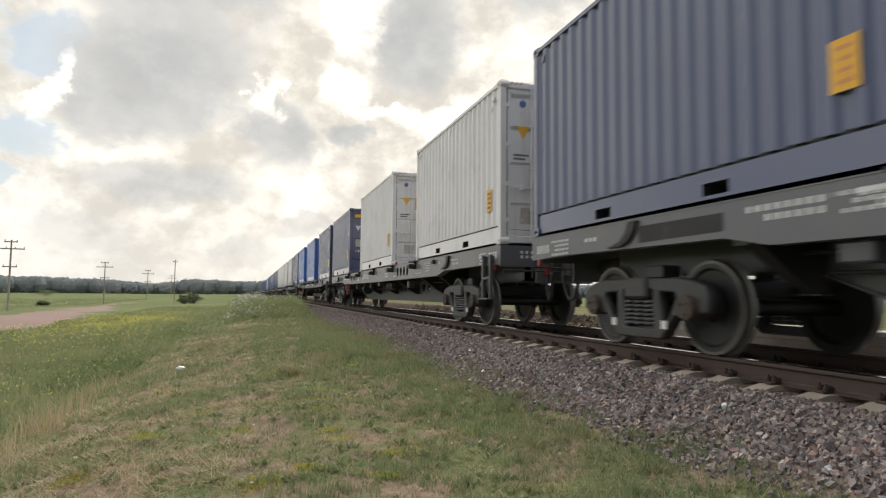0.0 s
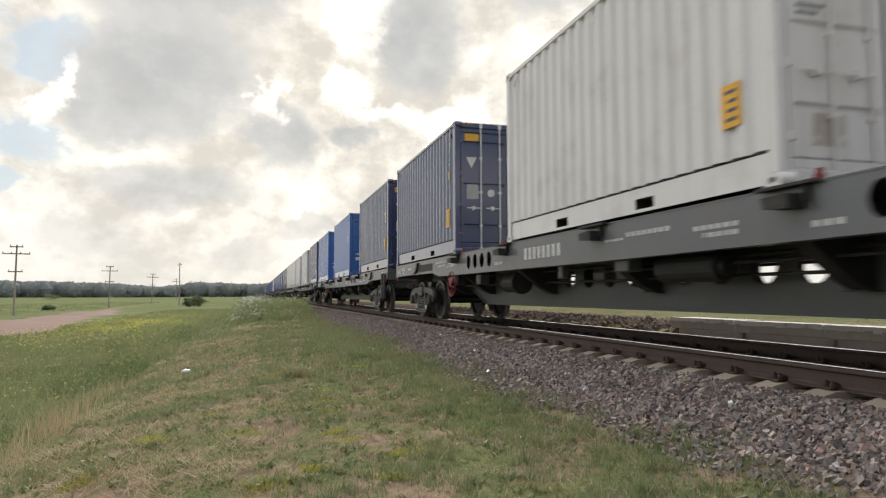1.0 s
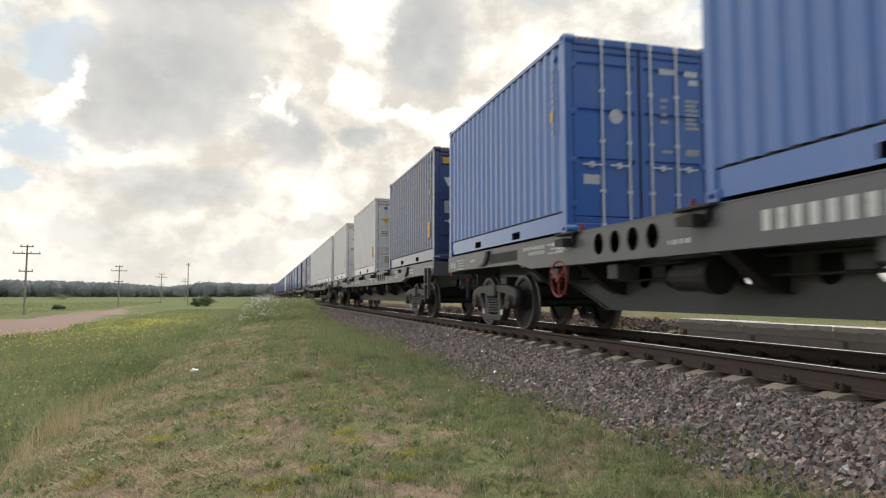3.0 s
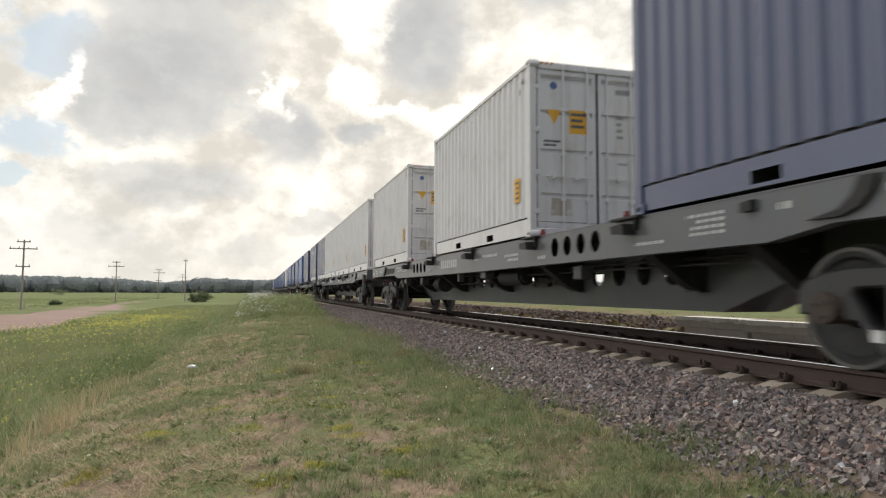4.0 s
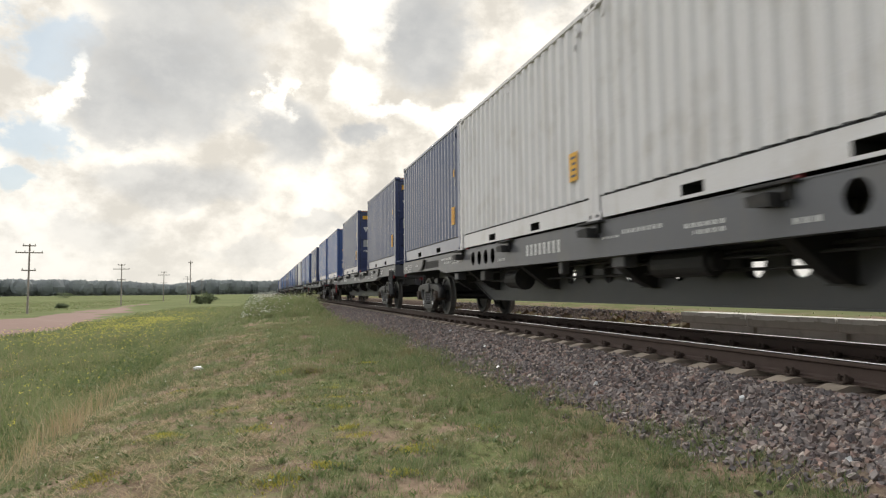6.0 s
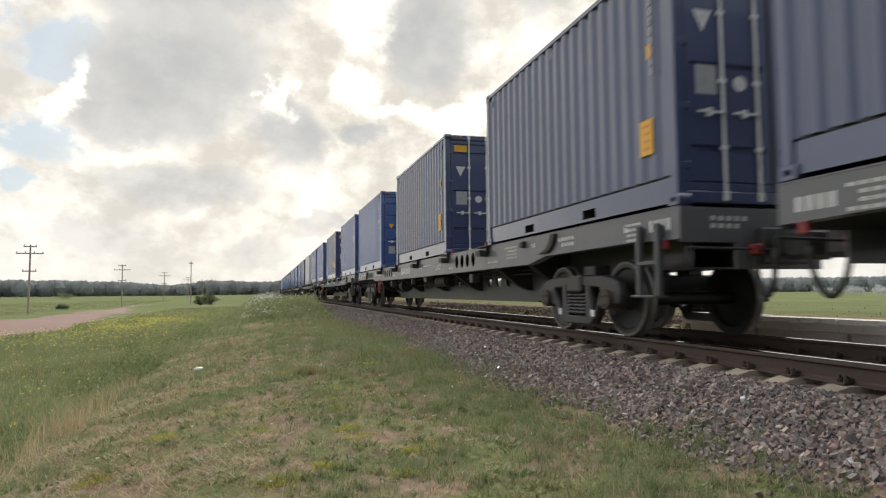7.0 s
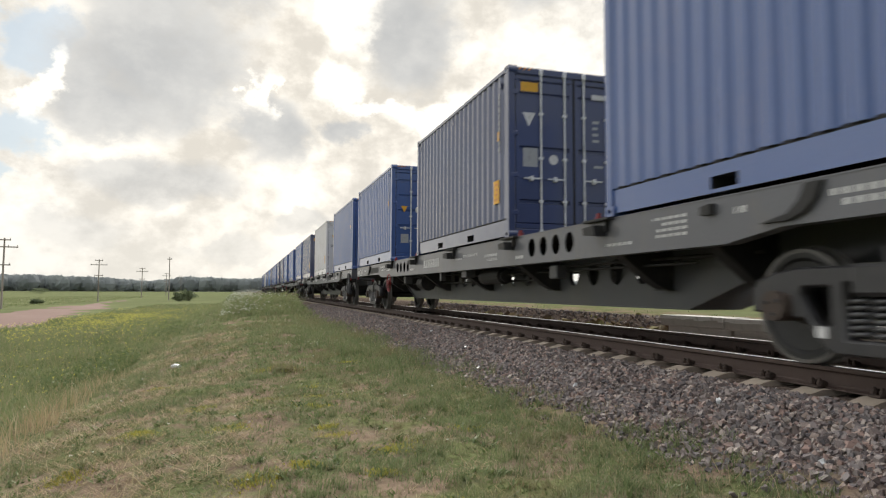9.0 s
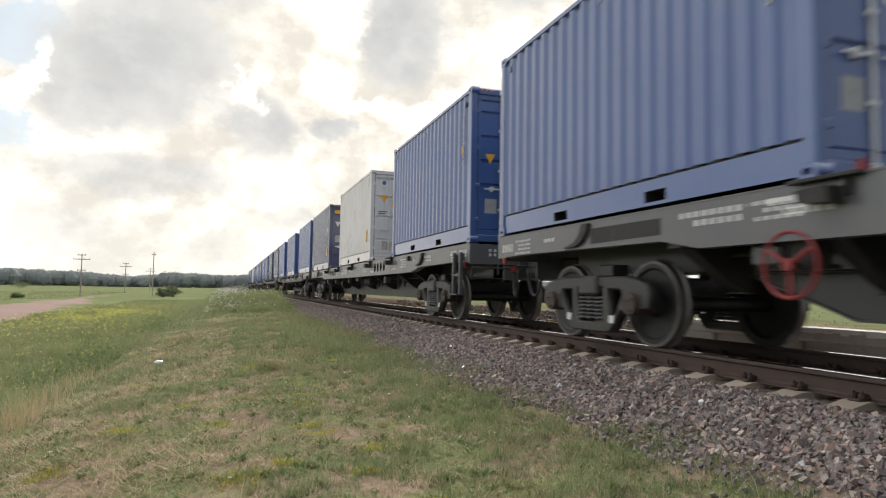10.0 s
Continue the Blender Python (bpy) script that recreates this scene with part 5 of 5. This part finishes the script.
def build_grass():
    rng = np.random.default_rng(11)

    def turf_keep(x, y):
        dry = patchy(x, y, 3.0, 1.3)
        edge = np.clip((3.08 + 0.27 * np.clip((6 - y) / 3, 0, 1) + 0.35 * (patchy(x, y, 8.0, 1.5) - 0.5) * 2 - x) / 0.5, 0, 1)
        return np.clip(1.15 - 1.5 * np.clip((dry - 0.34) / 0.25, 0, 1) * np.clip((2.3 - x), 0, 0.7), 0.10, 1) * (0.35 + 0.65 * patchy(x, y, 17.0, 4.5)) * edge

    sets = []
    for n, x0, x1, y0, y1, lo, hi, w, tuft in ((150000, -2.4, 3.3, 2.2, 10, 0.02, 0.075, 0.006, 0.022), (95000, -2.6, 3.2, 10, 26, 0.05, 0.13, 0.011, 0.06), (60000, -2.8, 3.1, 26, 80, 0.08, 0.2, 0.028, 0.15), (60000, -2.4, 3.3, -7, 2.2, 0.02, 0.075, 0.008, 0.03)):
        x, y = sow(rng, n, x0, x1, y0, y1, turf_keep, tuft)
        tall = (0.55 + 0.9 * patchy(x, y, 5.0, 2.1)) * (0.5 + 1.0 * patchy(x, y, 15.0, 8.0))
        tall *= np.where(x > 1.6, 1.35, 1.0)
        h = rng.uniform(lo, hi, len(x)) * tall
        sets.append(blades(rng, x, y, h, w * rng.uniform(0.6, 1.5, len(x)), 0.6))
    # distinct tufts standing out of the sward
    for n, y0, y1, k, r, lo, hi, w in ((1500, 2.3, 8, 34, 0.028, 0.035, 0.10, 0.0055), (1500, 8, 22, 24, 0.05, 0.06, 0.15, 0.010)):
        cx, cy = sow(rng, n, -2.2, 3.1, y0, y1, lambda a, b: np.where(patchy(a, b, 21.0, 1.9) > 0.5, 0.8, 0.15) * np.clip(0.5 + a * 0.3, 0.3, 1))
        size = rng.uniform(0.5, 1.25, len(cx)) * np.where(cx > 1.7, 1.25, 0.9)
        x, y, q = np.repeat(cx, k), np.repeat(cy, k), np.repeat(size, k)
        x, y = x + rng.normal(0, r, len(x)) * q, y + rng.normal(0, r, len(y)) * q
        sets.append(blades(rng, x, y, rng.uniform(lo, hi, len(x)) * q, w * rng.uniform(0.6, 1.4, len(x)), 0.45))
    join("grass", sets, "blade", "short patchy green turf on the bank", "grass")
    sets = []
    for n, x0, x1, y0, y1, lo, hi, w in ((90000, -9, -2.35, 6, 30, 0.16, 0.42, 0.011), (80000, -10.9, -2.5, 28, 90, 0.12, 0.32, 0.035), (40000, -60, -24.5, 30, 200, 0.08, 0.22, 0.12), (12000, 7.6, 30, -6, 60, 0.02, 0.07, 0.03)):
        x, y = sow(rng, n, x0, x1, y0, y1, lambda a, b: 0.35 + 0.65 * patchy(a, b, 1.0, 0.6), 0.12 if n > 80000 else 0.3)
        h = rng.uniform(lo, hi, len(x)) * (0.5 + 0.8 * patchy(x, y, 6.0, 0.8))
        sets.append(blades(rng, x, y, h, w * rng.uniform(0.6, 1.4, len(x)), 0.65))
    x, y = sow(rng, 1300, -10.6, -2.8, 27, 85, lambda a, b: patchy(a, b, 14.0, 0.5))
    for a, b in zip(x, y):
        q = rng.uniform(0.15, 0.40)
        sets.append(leaf_cloud(rng, (a, b, float(height(a, b)) + q * 0.5), (q * 1.5, q * 1.5, q * 0.7), 34, 0.06))
    join("meadow", sets, "meadow", "tall green meadow grass below the bank", "grass")
    # dry grass: matted straw on the slope, a strip of standing straw at its foot, thatch in the bare patches
    sets = []
    x, y = sow(rng, 16000, -2.75, -1.75, 3, 34, lambda a, b: np.exp(-((a + 2.25 + 0.12 * np.sin(b * 0.7)) / 0.2) ** 2) * np.clip((15 - b) / 6, 0.06, 1) * (0.3 + 0.7 * patchy(a, b, 2.0, 1.0)), 0.06)
    sets.append(blades(rng, x, y, rng.uniform(0.15, 0.42, len(x)), rng.uniform(0.004, 0.009, len(x)), 0.3))
    x, y = sow(rng, 40000, -2.2, 0.1, 3, 22, lambda a, b: np.clip((patchy(a, b, 4.0, 1.6) - 0.40) * 5, 0, 1), 0.05)
    sets.append(blades(rng, x, y, rng.uniform(0.06, 0.19, len(x)), rng.uniform(0.004, 0.007, len(x)), 0.25, lie=0.95))
    x, y = sow(rng, 700, -2.0, 2.6, 2.4, 9, lambda a, b: 0.3 + 0.7 * patchy(a, b, 3.0, 1.3))
    x, y = np.repeat(x, 16) + rng.normal(0, 0.035, len(x) * 16), np.repeat(y, 16) + rng.normal(0, 0.035, len(y) * 16)
    sets.append(blades(rng, x, y, rng.uniform(0.03, 0.12, len(x)), rng.uniform(0.0025, 0.005, len(x)), 0.4, lie=0.6))
    x, y = sow(rng, 5000, 2.4, 3.2, 2.2, 30, lambda a, b: 0.6 * patchy(a, b, 9.0, 1.6), 0.05)
    sets.append(blades(rng, x, y, rng.uniform(0.05, 0.2, len(x)), rng.uniform(0.003, 0.006, len(x)), 0.5))
    # pale seed stalks over the meadow
    x, y = sow(rng, 4500, -8, -2.5, 7, 30, lambda a, b: patchy(a, b, 19.0, 0.7), 0.15)
    sets.append(blades(rng, x, y, rng.uniform(0.25, 0.5, len(x)), rng.uniform(0.005, 0.009, len(x)), 0.3))
    join("dry_grass", sets, "straw", "matted pale dry straw on the slope and at its foot", "dry grass")
    x, y = sow(rng, 90000, -1.8, 2.7, 2.4, 17, lambda a, b: np.clip((patchy(a, b, 3.0, 1.3) - 0.36) * 4, 0.06, 1), 0.03)
    join("thatch", [blades(rng, x, y, rng.uniform(0.025, 0.085, len(x)), rng.uniform(0.003, 0.006, len(x)), 0.4, lie=0.75)], "thatch",
         "matted brown dead grass in the bare patches", "dry grass")
    # low broad-leaved herbs
    sets = []
    x, y = sow(rng, 2600, -2.0, 3.0, 2.6, 18, lambda a, b: 0.3 + 0.7 * patchy(a, b, 9.0, 1.2))
    k = 9
    cx, cy = np.repeat(x, k), np.repeat(y, k)
    r = np.repeat(rng.uniform(0.015, 0.05, len(x)), k)
    cx, cy = cx + rng.normal(0, 1, len(cx)) * r, cy + rng.normal(0, 1, len(cy)) * r
    sets.append(blades(rng, cx, cy, r * rng.uniform(0.8, 1.8, len(cx)), r * 0.6, 0.3, lie=0.5))
    # leafy clumps tangled into the meadow; dark ones added to shade the ditch hollow
    for n, x0, x1, y0, y1, r, k, s in ((1500, -8.5, -2.6, 7, 30, 0.16, 46, 0.028), (420, -3.5, -2.4, 13, 32, 0.24, 60, 0.035)):
        x, y = sow(rng, n, x0, x1, y0, y1, lambda a, b: patchy(a, b, 14.0, 0.5))
        for a, b in zip(x, y):
            q = r * rng.uniform(0.5, 1.4)
            sets.append(leaf_cloud(rng, (a, b, float(height(a, b)) + q * 0.55), (q * 1.3, q * 1.3, q * 0.75), k, s))
    join("herbs", sets, "herb", "low broad-leaved dark green herbs in the turf", "herbs")
    # cushions of yellow moss
    sets = []
    spots = [(0.89, 4.16), (0.42, 4.51), (0.70, 6.95), (0.70, 5.92), (-0.05, 6.22), (0.09, 4.32), (0.27, 7.7)]
    for cx, cy in spots + list(zip(rng.uniform(-1.4, 2.0, 18), rng.uniform(3.2, 11, 18))):
        n = 620
        r = rng.uniform(0.05, 0.10)
        x, y = cx + rng.normal(0, r, n), cy + rng.normal(0, r, n)
        sets.append(blades(rng, x, y, rng.uniform(0.012, 0.04, n), rng.uniform(0.006, 0.012, n), 0.7))
    join("moss", sets, "moss", "small cushions of yellow moss in the turf", "moss")


def join(name, sets, mat, label, category):
    vs, fs, k = [], [], 0
    for v, f in sets:
        vs.append(v), fs.append(f + k)
        k += len(v)
    return big_mesh(name, np.concatenate(vs), np.concatenate(fs), mat, label, category)


build_grass()


def build_flowers():
    rng = np.random.default_rng(21)

    def heads(x, y, z, r, n=5):
        k = len(x)
        a = rng.uniform(0, 6.28, (k, n))
        rr = r[:, None] * rng.uniform(0.2, 1.0, (k, n))
        c = np.stack([x[:, None] + rr * np.cos(a), y[:, None] + rr * np.sin(a), z[:, None] + 0.25 * rr * rng.uniform(-1, 1, (k, n))], 2).reshape(-1, 3)
        s = np.repeat(r * 0.45, n)
        t = rng.normal(0, 1, (len(c), 3, 3)) * s[:, None, None] * 0.8
        v = (c[:, None, :] + t).reshape(-1, 3)
        return v, np.arange(len(v)).reshape(-1, 3)

    # white umbels over the rank weeds on the shoulder, daisies in the turf
    sets = []
    x, y = sow(rng, 3600, -1.2, 2.6, 31, 58, lambda a, b: np.clip((1.4 - a) / 1.2, 0.12, 1) * (0.25 + 0.75 * patchy(a, b, 7.0, 0.5)))
    sets.append(heads(x, y, height(x, y) + weed_top(x, y) * rng.uniform(0.7, 1.12, len(x)), rng.uniform(0.03, 0.06, len(x))))
    x, y = sow(rng, 90, -2.0, 2.6, 4, 22)
    sets.append(heads(x, y, height(x, y) + rng.uniform(0.05, 0.11, len(x)), rng.uniform(0.009, 0.016, len(x)), 7))
    join("white_flowers", sets, "petal", "small white umbels and daisies in the grass", "flowers")
    sets = []
    x, y = sow(rng, 24000, -10.5, -3.2, 20, 68, lambda a, b: np.exp(-((a + 7.2) / 2.4) ** 2 - ((b - 40) / 12) ** 2) * (patchy(a, b, 12.0, 0.9) > 0.5) + 0.03)
    sets.append(heads(x, y, height(x, y) + rng.uniform(0.24, 0.46, len(x)), rng.uniform(0.02, 0.045, len(x))))
    x, y = sow(rng, 420, -6, -2.6, 8, 24)
    sets.append(heads(x, y, height(x, y) + rng.uniform(0.2, 0.4, len(x)), rng.uniform(0.015, 0.03, len(x))))
    join("yellow_flowers", sets, "rape", "yellow blossoms in the meadow", "flowers")


def weed_top(x, y):
    """How high the rank weeds stand on the shoulder of the line."""
    rise = np.clip((y - 30.5) / 4, 0, 1) * np.clip((62 - y) / 8, 0, 1) * np.clip((3.0 - x) / 0.4, 0, 1) * np.clip((x + 1.1 + 0.04 * (y - 32)) / 0.9, 0, 1)
    return (0.25 + 0.78 * rise) * (0.75 + 0.5 * patchy(x, y, 2.5, 0.7)) * np.where(rise > 0, 1, 0)


def build_weeds():
    rng = np.random.default_rng(31)
    x, y = sow(rng, 60000, -3.0, 3.0, 27, 62, None, 0.12)
    top = weed_top(x, y)
    ok = top > 0.05
    x, y, top = x[ok], y[ok], top[ok]
    v, f = blades(rng, x, y, top * rng.uniform(0.5, 1.05, len(x)), rng.uniform(0.012, 0.035, len(x)), 0.35)
    sets = [(v, f)]
    for i in rng.choice(len(x), 900):
        q = 0.5 * top[i]
        sets.append(leaf_cloud(rng, (x[i], y[i], float(height(x[i], y[i])) + q), (0.25, 0.3, q), 40, 0.06))
    v, f = np.concatenate([s[0] for s in sets]), np.concatenate([s[1] + k for s, k in zip(sets, np.cumsum([0] + [len(s[0]) for s in sets[:-1]]))])
    big_mesh("weeds", v, f, "meadow", "rank green weeds beside the track", "weeds")


build_weeds()
build_flowers()


# ---- ballast ----
def stones(rng, x, y, z, size, squash=0.7):
    """Angular broken stones: jittered, turned cubes."""
    n = len(x)
    cube = np.array([(-1, -1, -1), (1, -1, -1), (1, 1, -1), (-1, 1, -1), (-1, -1, 1), (1, -1, 1), (1, 1, 1), (-1, 1, 1)], float)
    v = cube[None] * rng.uniform(0.3, 1.2, (n, 8, 3)) * np.stack([np.ones(n), rng.uniform(0.6, 1.0, n), rng.uniform(0.5, 0.85, n) * squash / 0.7], 1)[:, None, :]
    q = rng.normal(0, 1, (n, 4))
    q /= np.linalg.norm(q, axis=1)[:, None]
    a, b, c, d = q.T
    rot = np.stack([1 - 2 * (c * c + d * d), 2 * (b * c - a * d), 2 * (b * d + a * c), 2 * (b * c + a * d), 1 - 2 * (b * b + d * d), 2 * (c * d - a * b),
                    2 * (b * d - a * c), 2 * (c * d + a * b), 1 - 2 * (b * b + c * c)], 1).reshape(n, 3, 3)
    v = np.einsum("nij,nkj->nki", rot, v) * (size / 2)[:, None, None] + np.stack([x, y, z], 1)[:, None, :]
    quads = np.array([(0, 3, 2, 1), (4, 5, 6, 7), (0, 1, 5, 4), (1, 2, 6, 5), (2, 3, 7, 6), (3, 0, 4, 7)])
    tri = np.concatenate([quads[:, [0, 1, 2]], quads[:, [0, 2, 3]]])
    f = (np.arange(n)[:, None, None] * 8 + tri[None]).reshape(-1, 3)
    return v.reshape(-1, 3), f


def build_ballast():
    rng = np.random.default_rng(41)
    sets = []
    for n, x0, x1, y0, y1, lo, hi in ((42000, 2.6, 4.2, 1.5, 14, 0.016, 0.066), (26000, 2.6, 4.2, 14, 40, 0.03, 0.065), (9000, 4.0, 6.9, 1.5, 16, 0.03, 0.065), (7000, 6.6, 7.6, 1.5, 30, 0.03, 0.07), (14000, 2.6, 4.2, -8, 1.5, 0.03, 0.07), (5000, 4.0, 6.9, -8, 1.5, 0.03, 0.065)):
        x, y = sow(rng, n, x0, x1, y0, y1, lambda a, b: np.where(a < 3.3, np.clip((a - 2.7 - 0.2 * np.clip((6 - b) / 3, 0, 1) + 0.3 * (patchy(a, b, 8.0, 1.5) - 0.5)) / 0.45, 0.02, 1), 1.0))
        s = lo + (hi - lo) * rng.beta(2, 2.5, len(x))
        on = np.abs(((y + 2.8) / PITCH + 0.5) % 1 - 0.5) * PITCH
        sleeper = (np.abs(x - CX) < 1.2) & (on < 0.13)
        z = height(x, y) + s * rng.uniform(-0.2, 0.4, len(x))
        z -= 0.03 * (np.abs(x - CX) < 1.15)
        ok = ~sleeper & ((np.abs(np.abs(x - CX) - 0.797) > 0.14))
        sets.append(stones(rng, x[ok], y[ok], z[ok], s[ok]))
    join("ballast", sets, "stone", "loose angular grey and reddish ballast stones", "gravel")
    x, y = sow(rng, 1500, 7.0, 8.5, 10.2, 30, lambda a, b: 0.3 + 0.7 * patchy(a, b, 3.0, 1.0))
    s = rng.uniform(0.08, 0.26, len(x))
    v, f = stones(rng, x, y, -0.28 + rng.uniform(0, 0.33, len(x)) * np.clip(1.2 - np.abs(x - 7.8), 0.2, 1), s)
    big_mesh("rubble", v, f, "rubble", "heap of mossy broken brick and stone", "rubble")
    # a pale stone at the toe and pale ones scattered on the shoulder
    x, y = np.array([3.25, 3.6, 3.1, 3.45, 3.7, 3.3]), np.array([3.1, 4.4, 8.6, 10.2, 13.1, 6.2])
    for i in range(len(x)):
        v, f = stones(rng, x[i:i + 1], y[i:i + 1], height(x[i:i + 1], y[i:i + 1]) + 0.02, np.array([0.06]))
        tagged(mesh_object("pale_stone", v, f, "litter"), "pale whitish stone lying on the gravel", "stone", "pale stones")


build_ballast()


# ---- poles, bush, trees, litter ----
def telegraph_pole(x, y, tall, arms):
    base = float(height(np.array(x), np.array(y)))
    top = tagged(new("telegraph_pole"), "weathered wooden telegraph pole with cross arms in the field", "telegraph pole", "poles along the line")
    top.matrix_basis = pose(x, y, base - 0.1, 0, 0.6 * math.sin(y), 0)
    part("pole", rod(bmesh.new(), (0, 0, -0.4), (0, 0, tall + 0.1), 0.115, 10, 0.075), "pole", top)
    for z, w in arms:
        arm = part("cross_arm", boxes((-w / 2, w / 2, -0.16, -0.06, tall * z - 0.06, tall * z + 0.06), bevel=0.01), "pole", top)
        k = 4 if w > 1.5 else 2
        for i in range(k):
            xx = -w / 2 + 0.08 + (w - 0.16) * i / (k - 1)
            part("insulator", rods(((xx, -0.11, tall * z + 0.06), (xx, -0.11, tall * z + 0.22), 0.05), n=8), "porcelain", arm, "pale insulator")
    return top


for px, py in ((-24.0, 78.0), (-24.2, 125.5), (-23.8, 172.0), (-24.1, 226.0), (-24.1, 276.0)):
    telegraph_pole(px, py, 7.3, ((0.985, 1.25), (0.885, 2.6), (0.63, 1.35)))
telegraph_pole(-14.2, 138.0, 8.4, ((0.96, 0.8),))


def build_bushes():
    rng = np.random.default_rng(51)
    for x, y, r, h in ((-9.6, 124.0, 1.7, 2.2), (-11.2, 126.0, 1.3, 1.7), (-76.0, 290.0, 4.2, 2.6), (-28.2, 106.0, 0.9, 0.7)):
        base = float(height(np.array(x), np.array(y)))
        top = tagged(new("bush"), "dark green leafy bush in the field", "bush", "bushes in the field")
        top.matrix_basis = pose(x, y, base)
        v, f = leaf_cloud(rng, (0, 0, h * 0.52), (r, r, h * 0.52), 1600, 0.16)
        crown = big_mesh("crown", v, f, "bush", "", "")
        crown.parent = top
        bm = rods(((0, 0, -0.1), (0.1, 0, h * 0.5), 0.06), ((0.05, 0, h * 0.2), (0.5, 0.2, h * 0.6), 0.035), ((0.05, 0, h * 0.2), (-0.5, -0.1, h * 0.6), 0.035), n=6)
        part("trunk", bm, "bark", top)


build_bushes()


def lump(rng, centre, radii, n=12, m=7):
    """A closed uneven crown seen from far off."""
    a, b = np.meshgrid(np.arange(n) * 2 * np.pi / n, np.linspace(-1.45, 1.5, m))
    q = np.stack([np.cos(a) * np.cos(b), np.sin(a) * np.cos(b), np.sin(b)], 2) * (1 + rng.normal(0, 0.09, a.shape))[:, :, None]
    v = (np.asarray(centre) + q * np.asarray(radii)).reshape(-1, 3)
    i, j = np.meshgrid(np.arange(n), np.arange(m - 1))
    k, l = (j * n + i).ravel(), (j * n + (i + 1) % n).ravel()
    return v, np.concatenate([np.stack([k, l, l + n], 1), np.stack([k, l + n, k + n], 1)])


def build_woods():
    """The belt of woods round the fields, its height changing with the bearing."""
    rng = np.random.default_rng(61)
    bearing = np.array([-60, -19, -15, -11, -8.5, -7.2, -5.8, -4.4, -3.4, -2.0, 1.0, 20, 70])
    tall = np.array([12.6, 12.6, 12.2, 11.2, 9.4, 8.6, 10.4, 12.8, 11.8, 11.6, 11.0, 11, 11])
    sets = []
    for row, (radius, add) in enumerate(((500, 0.0), (535, 0.3), (570, 0.6))):
        a = -48.0
        while a < 66:
            h = float(np.interp(a, bearing, tall)) * (0.86 + 0.05 * rng.uniform()) + add
            r = radius + rng.uniform(-10, 10)
            x, y = r * math.sin(math.radians(a)), r * math.cos(math.radians(a))
            z = float(ground_z(np.array(x), np.array(y)))
            wide = rng.uniform(3.4, 5.2)
            sets.append(lump(rng, (x, y, z + h * 0.5), (wide * 0.95, wide * 0.9, h * 0.46)))
            sets.append(leaf_cloud(rng, (x, y - 1, z + h * 0.52), (wide, wide, h * 0.45), 240, 0.34))
            sets.append(leaf_cloud(rng, (x, y, z + h * 0.2), (wide * 1.1, wide, h * 0.24), 110, 0.9))
            a += math.degrees(wide * 0.75 / radius)
    # a hedge of low trees beyond the fields on the other side of the line
    for y in np.arange(-60, 190, 2.6):
        x, h = 190 + rng.uniform(-6, 6), rng.uniform(2.5, 4.2)
        z = float(ground_z(x, y))
        sets.append(leaf_cloud(rng, (x, y, z + h * 0.5), (2.4, 2.4, h * 0.5), 220, 0.32))
    join("woods", sets, "wood", "distant belt of woods, its grey-green paled for haze", "woods")


build_woods()


def build_litter():
    rng = random.Random(7)
    bm = bmesh.new()
    bmesh.ops.create_icosphere(bm, subdivisions=2, radius=1)
    for v in bm.verts:
        v.co = Vector((v.co.x * 0.09, v.co.y * 0.06, v.co.z * 0.035)) * rng.uniform(0.75, 1.25)
    ob = part("litter", bm, "litter")
    ob.matrix_basis = pose(-1.18, 13.0, float(height(np.array(-1.18), np.array(13.0))) + 0.07, 8, 5, 20)
    tagged(ob, "crumpled white plastic scrap in the grass", "litter")


build_litter()


motions()
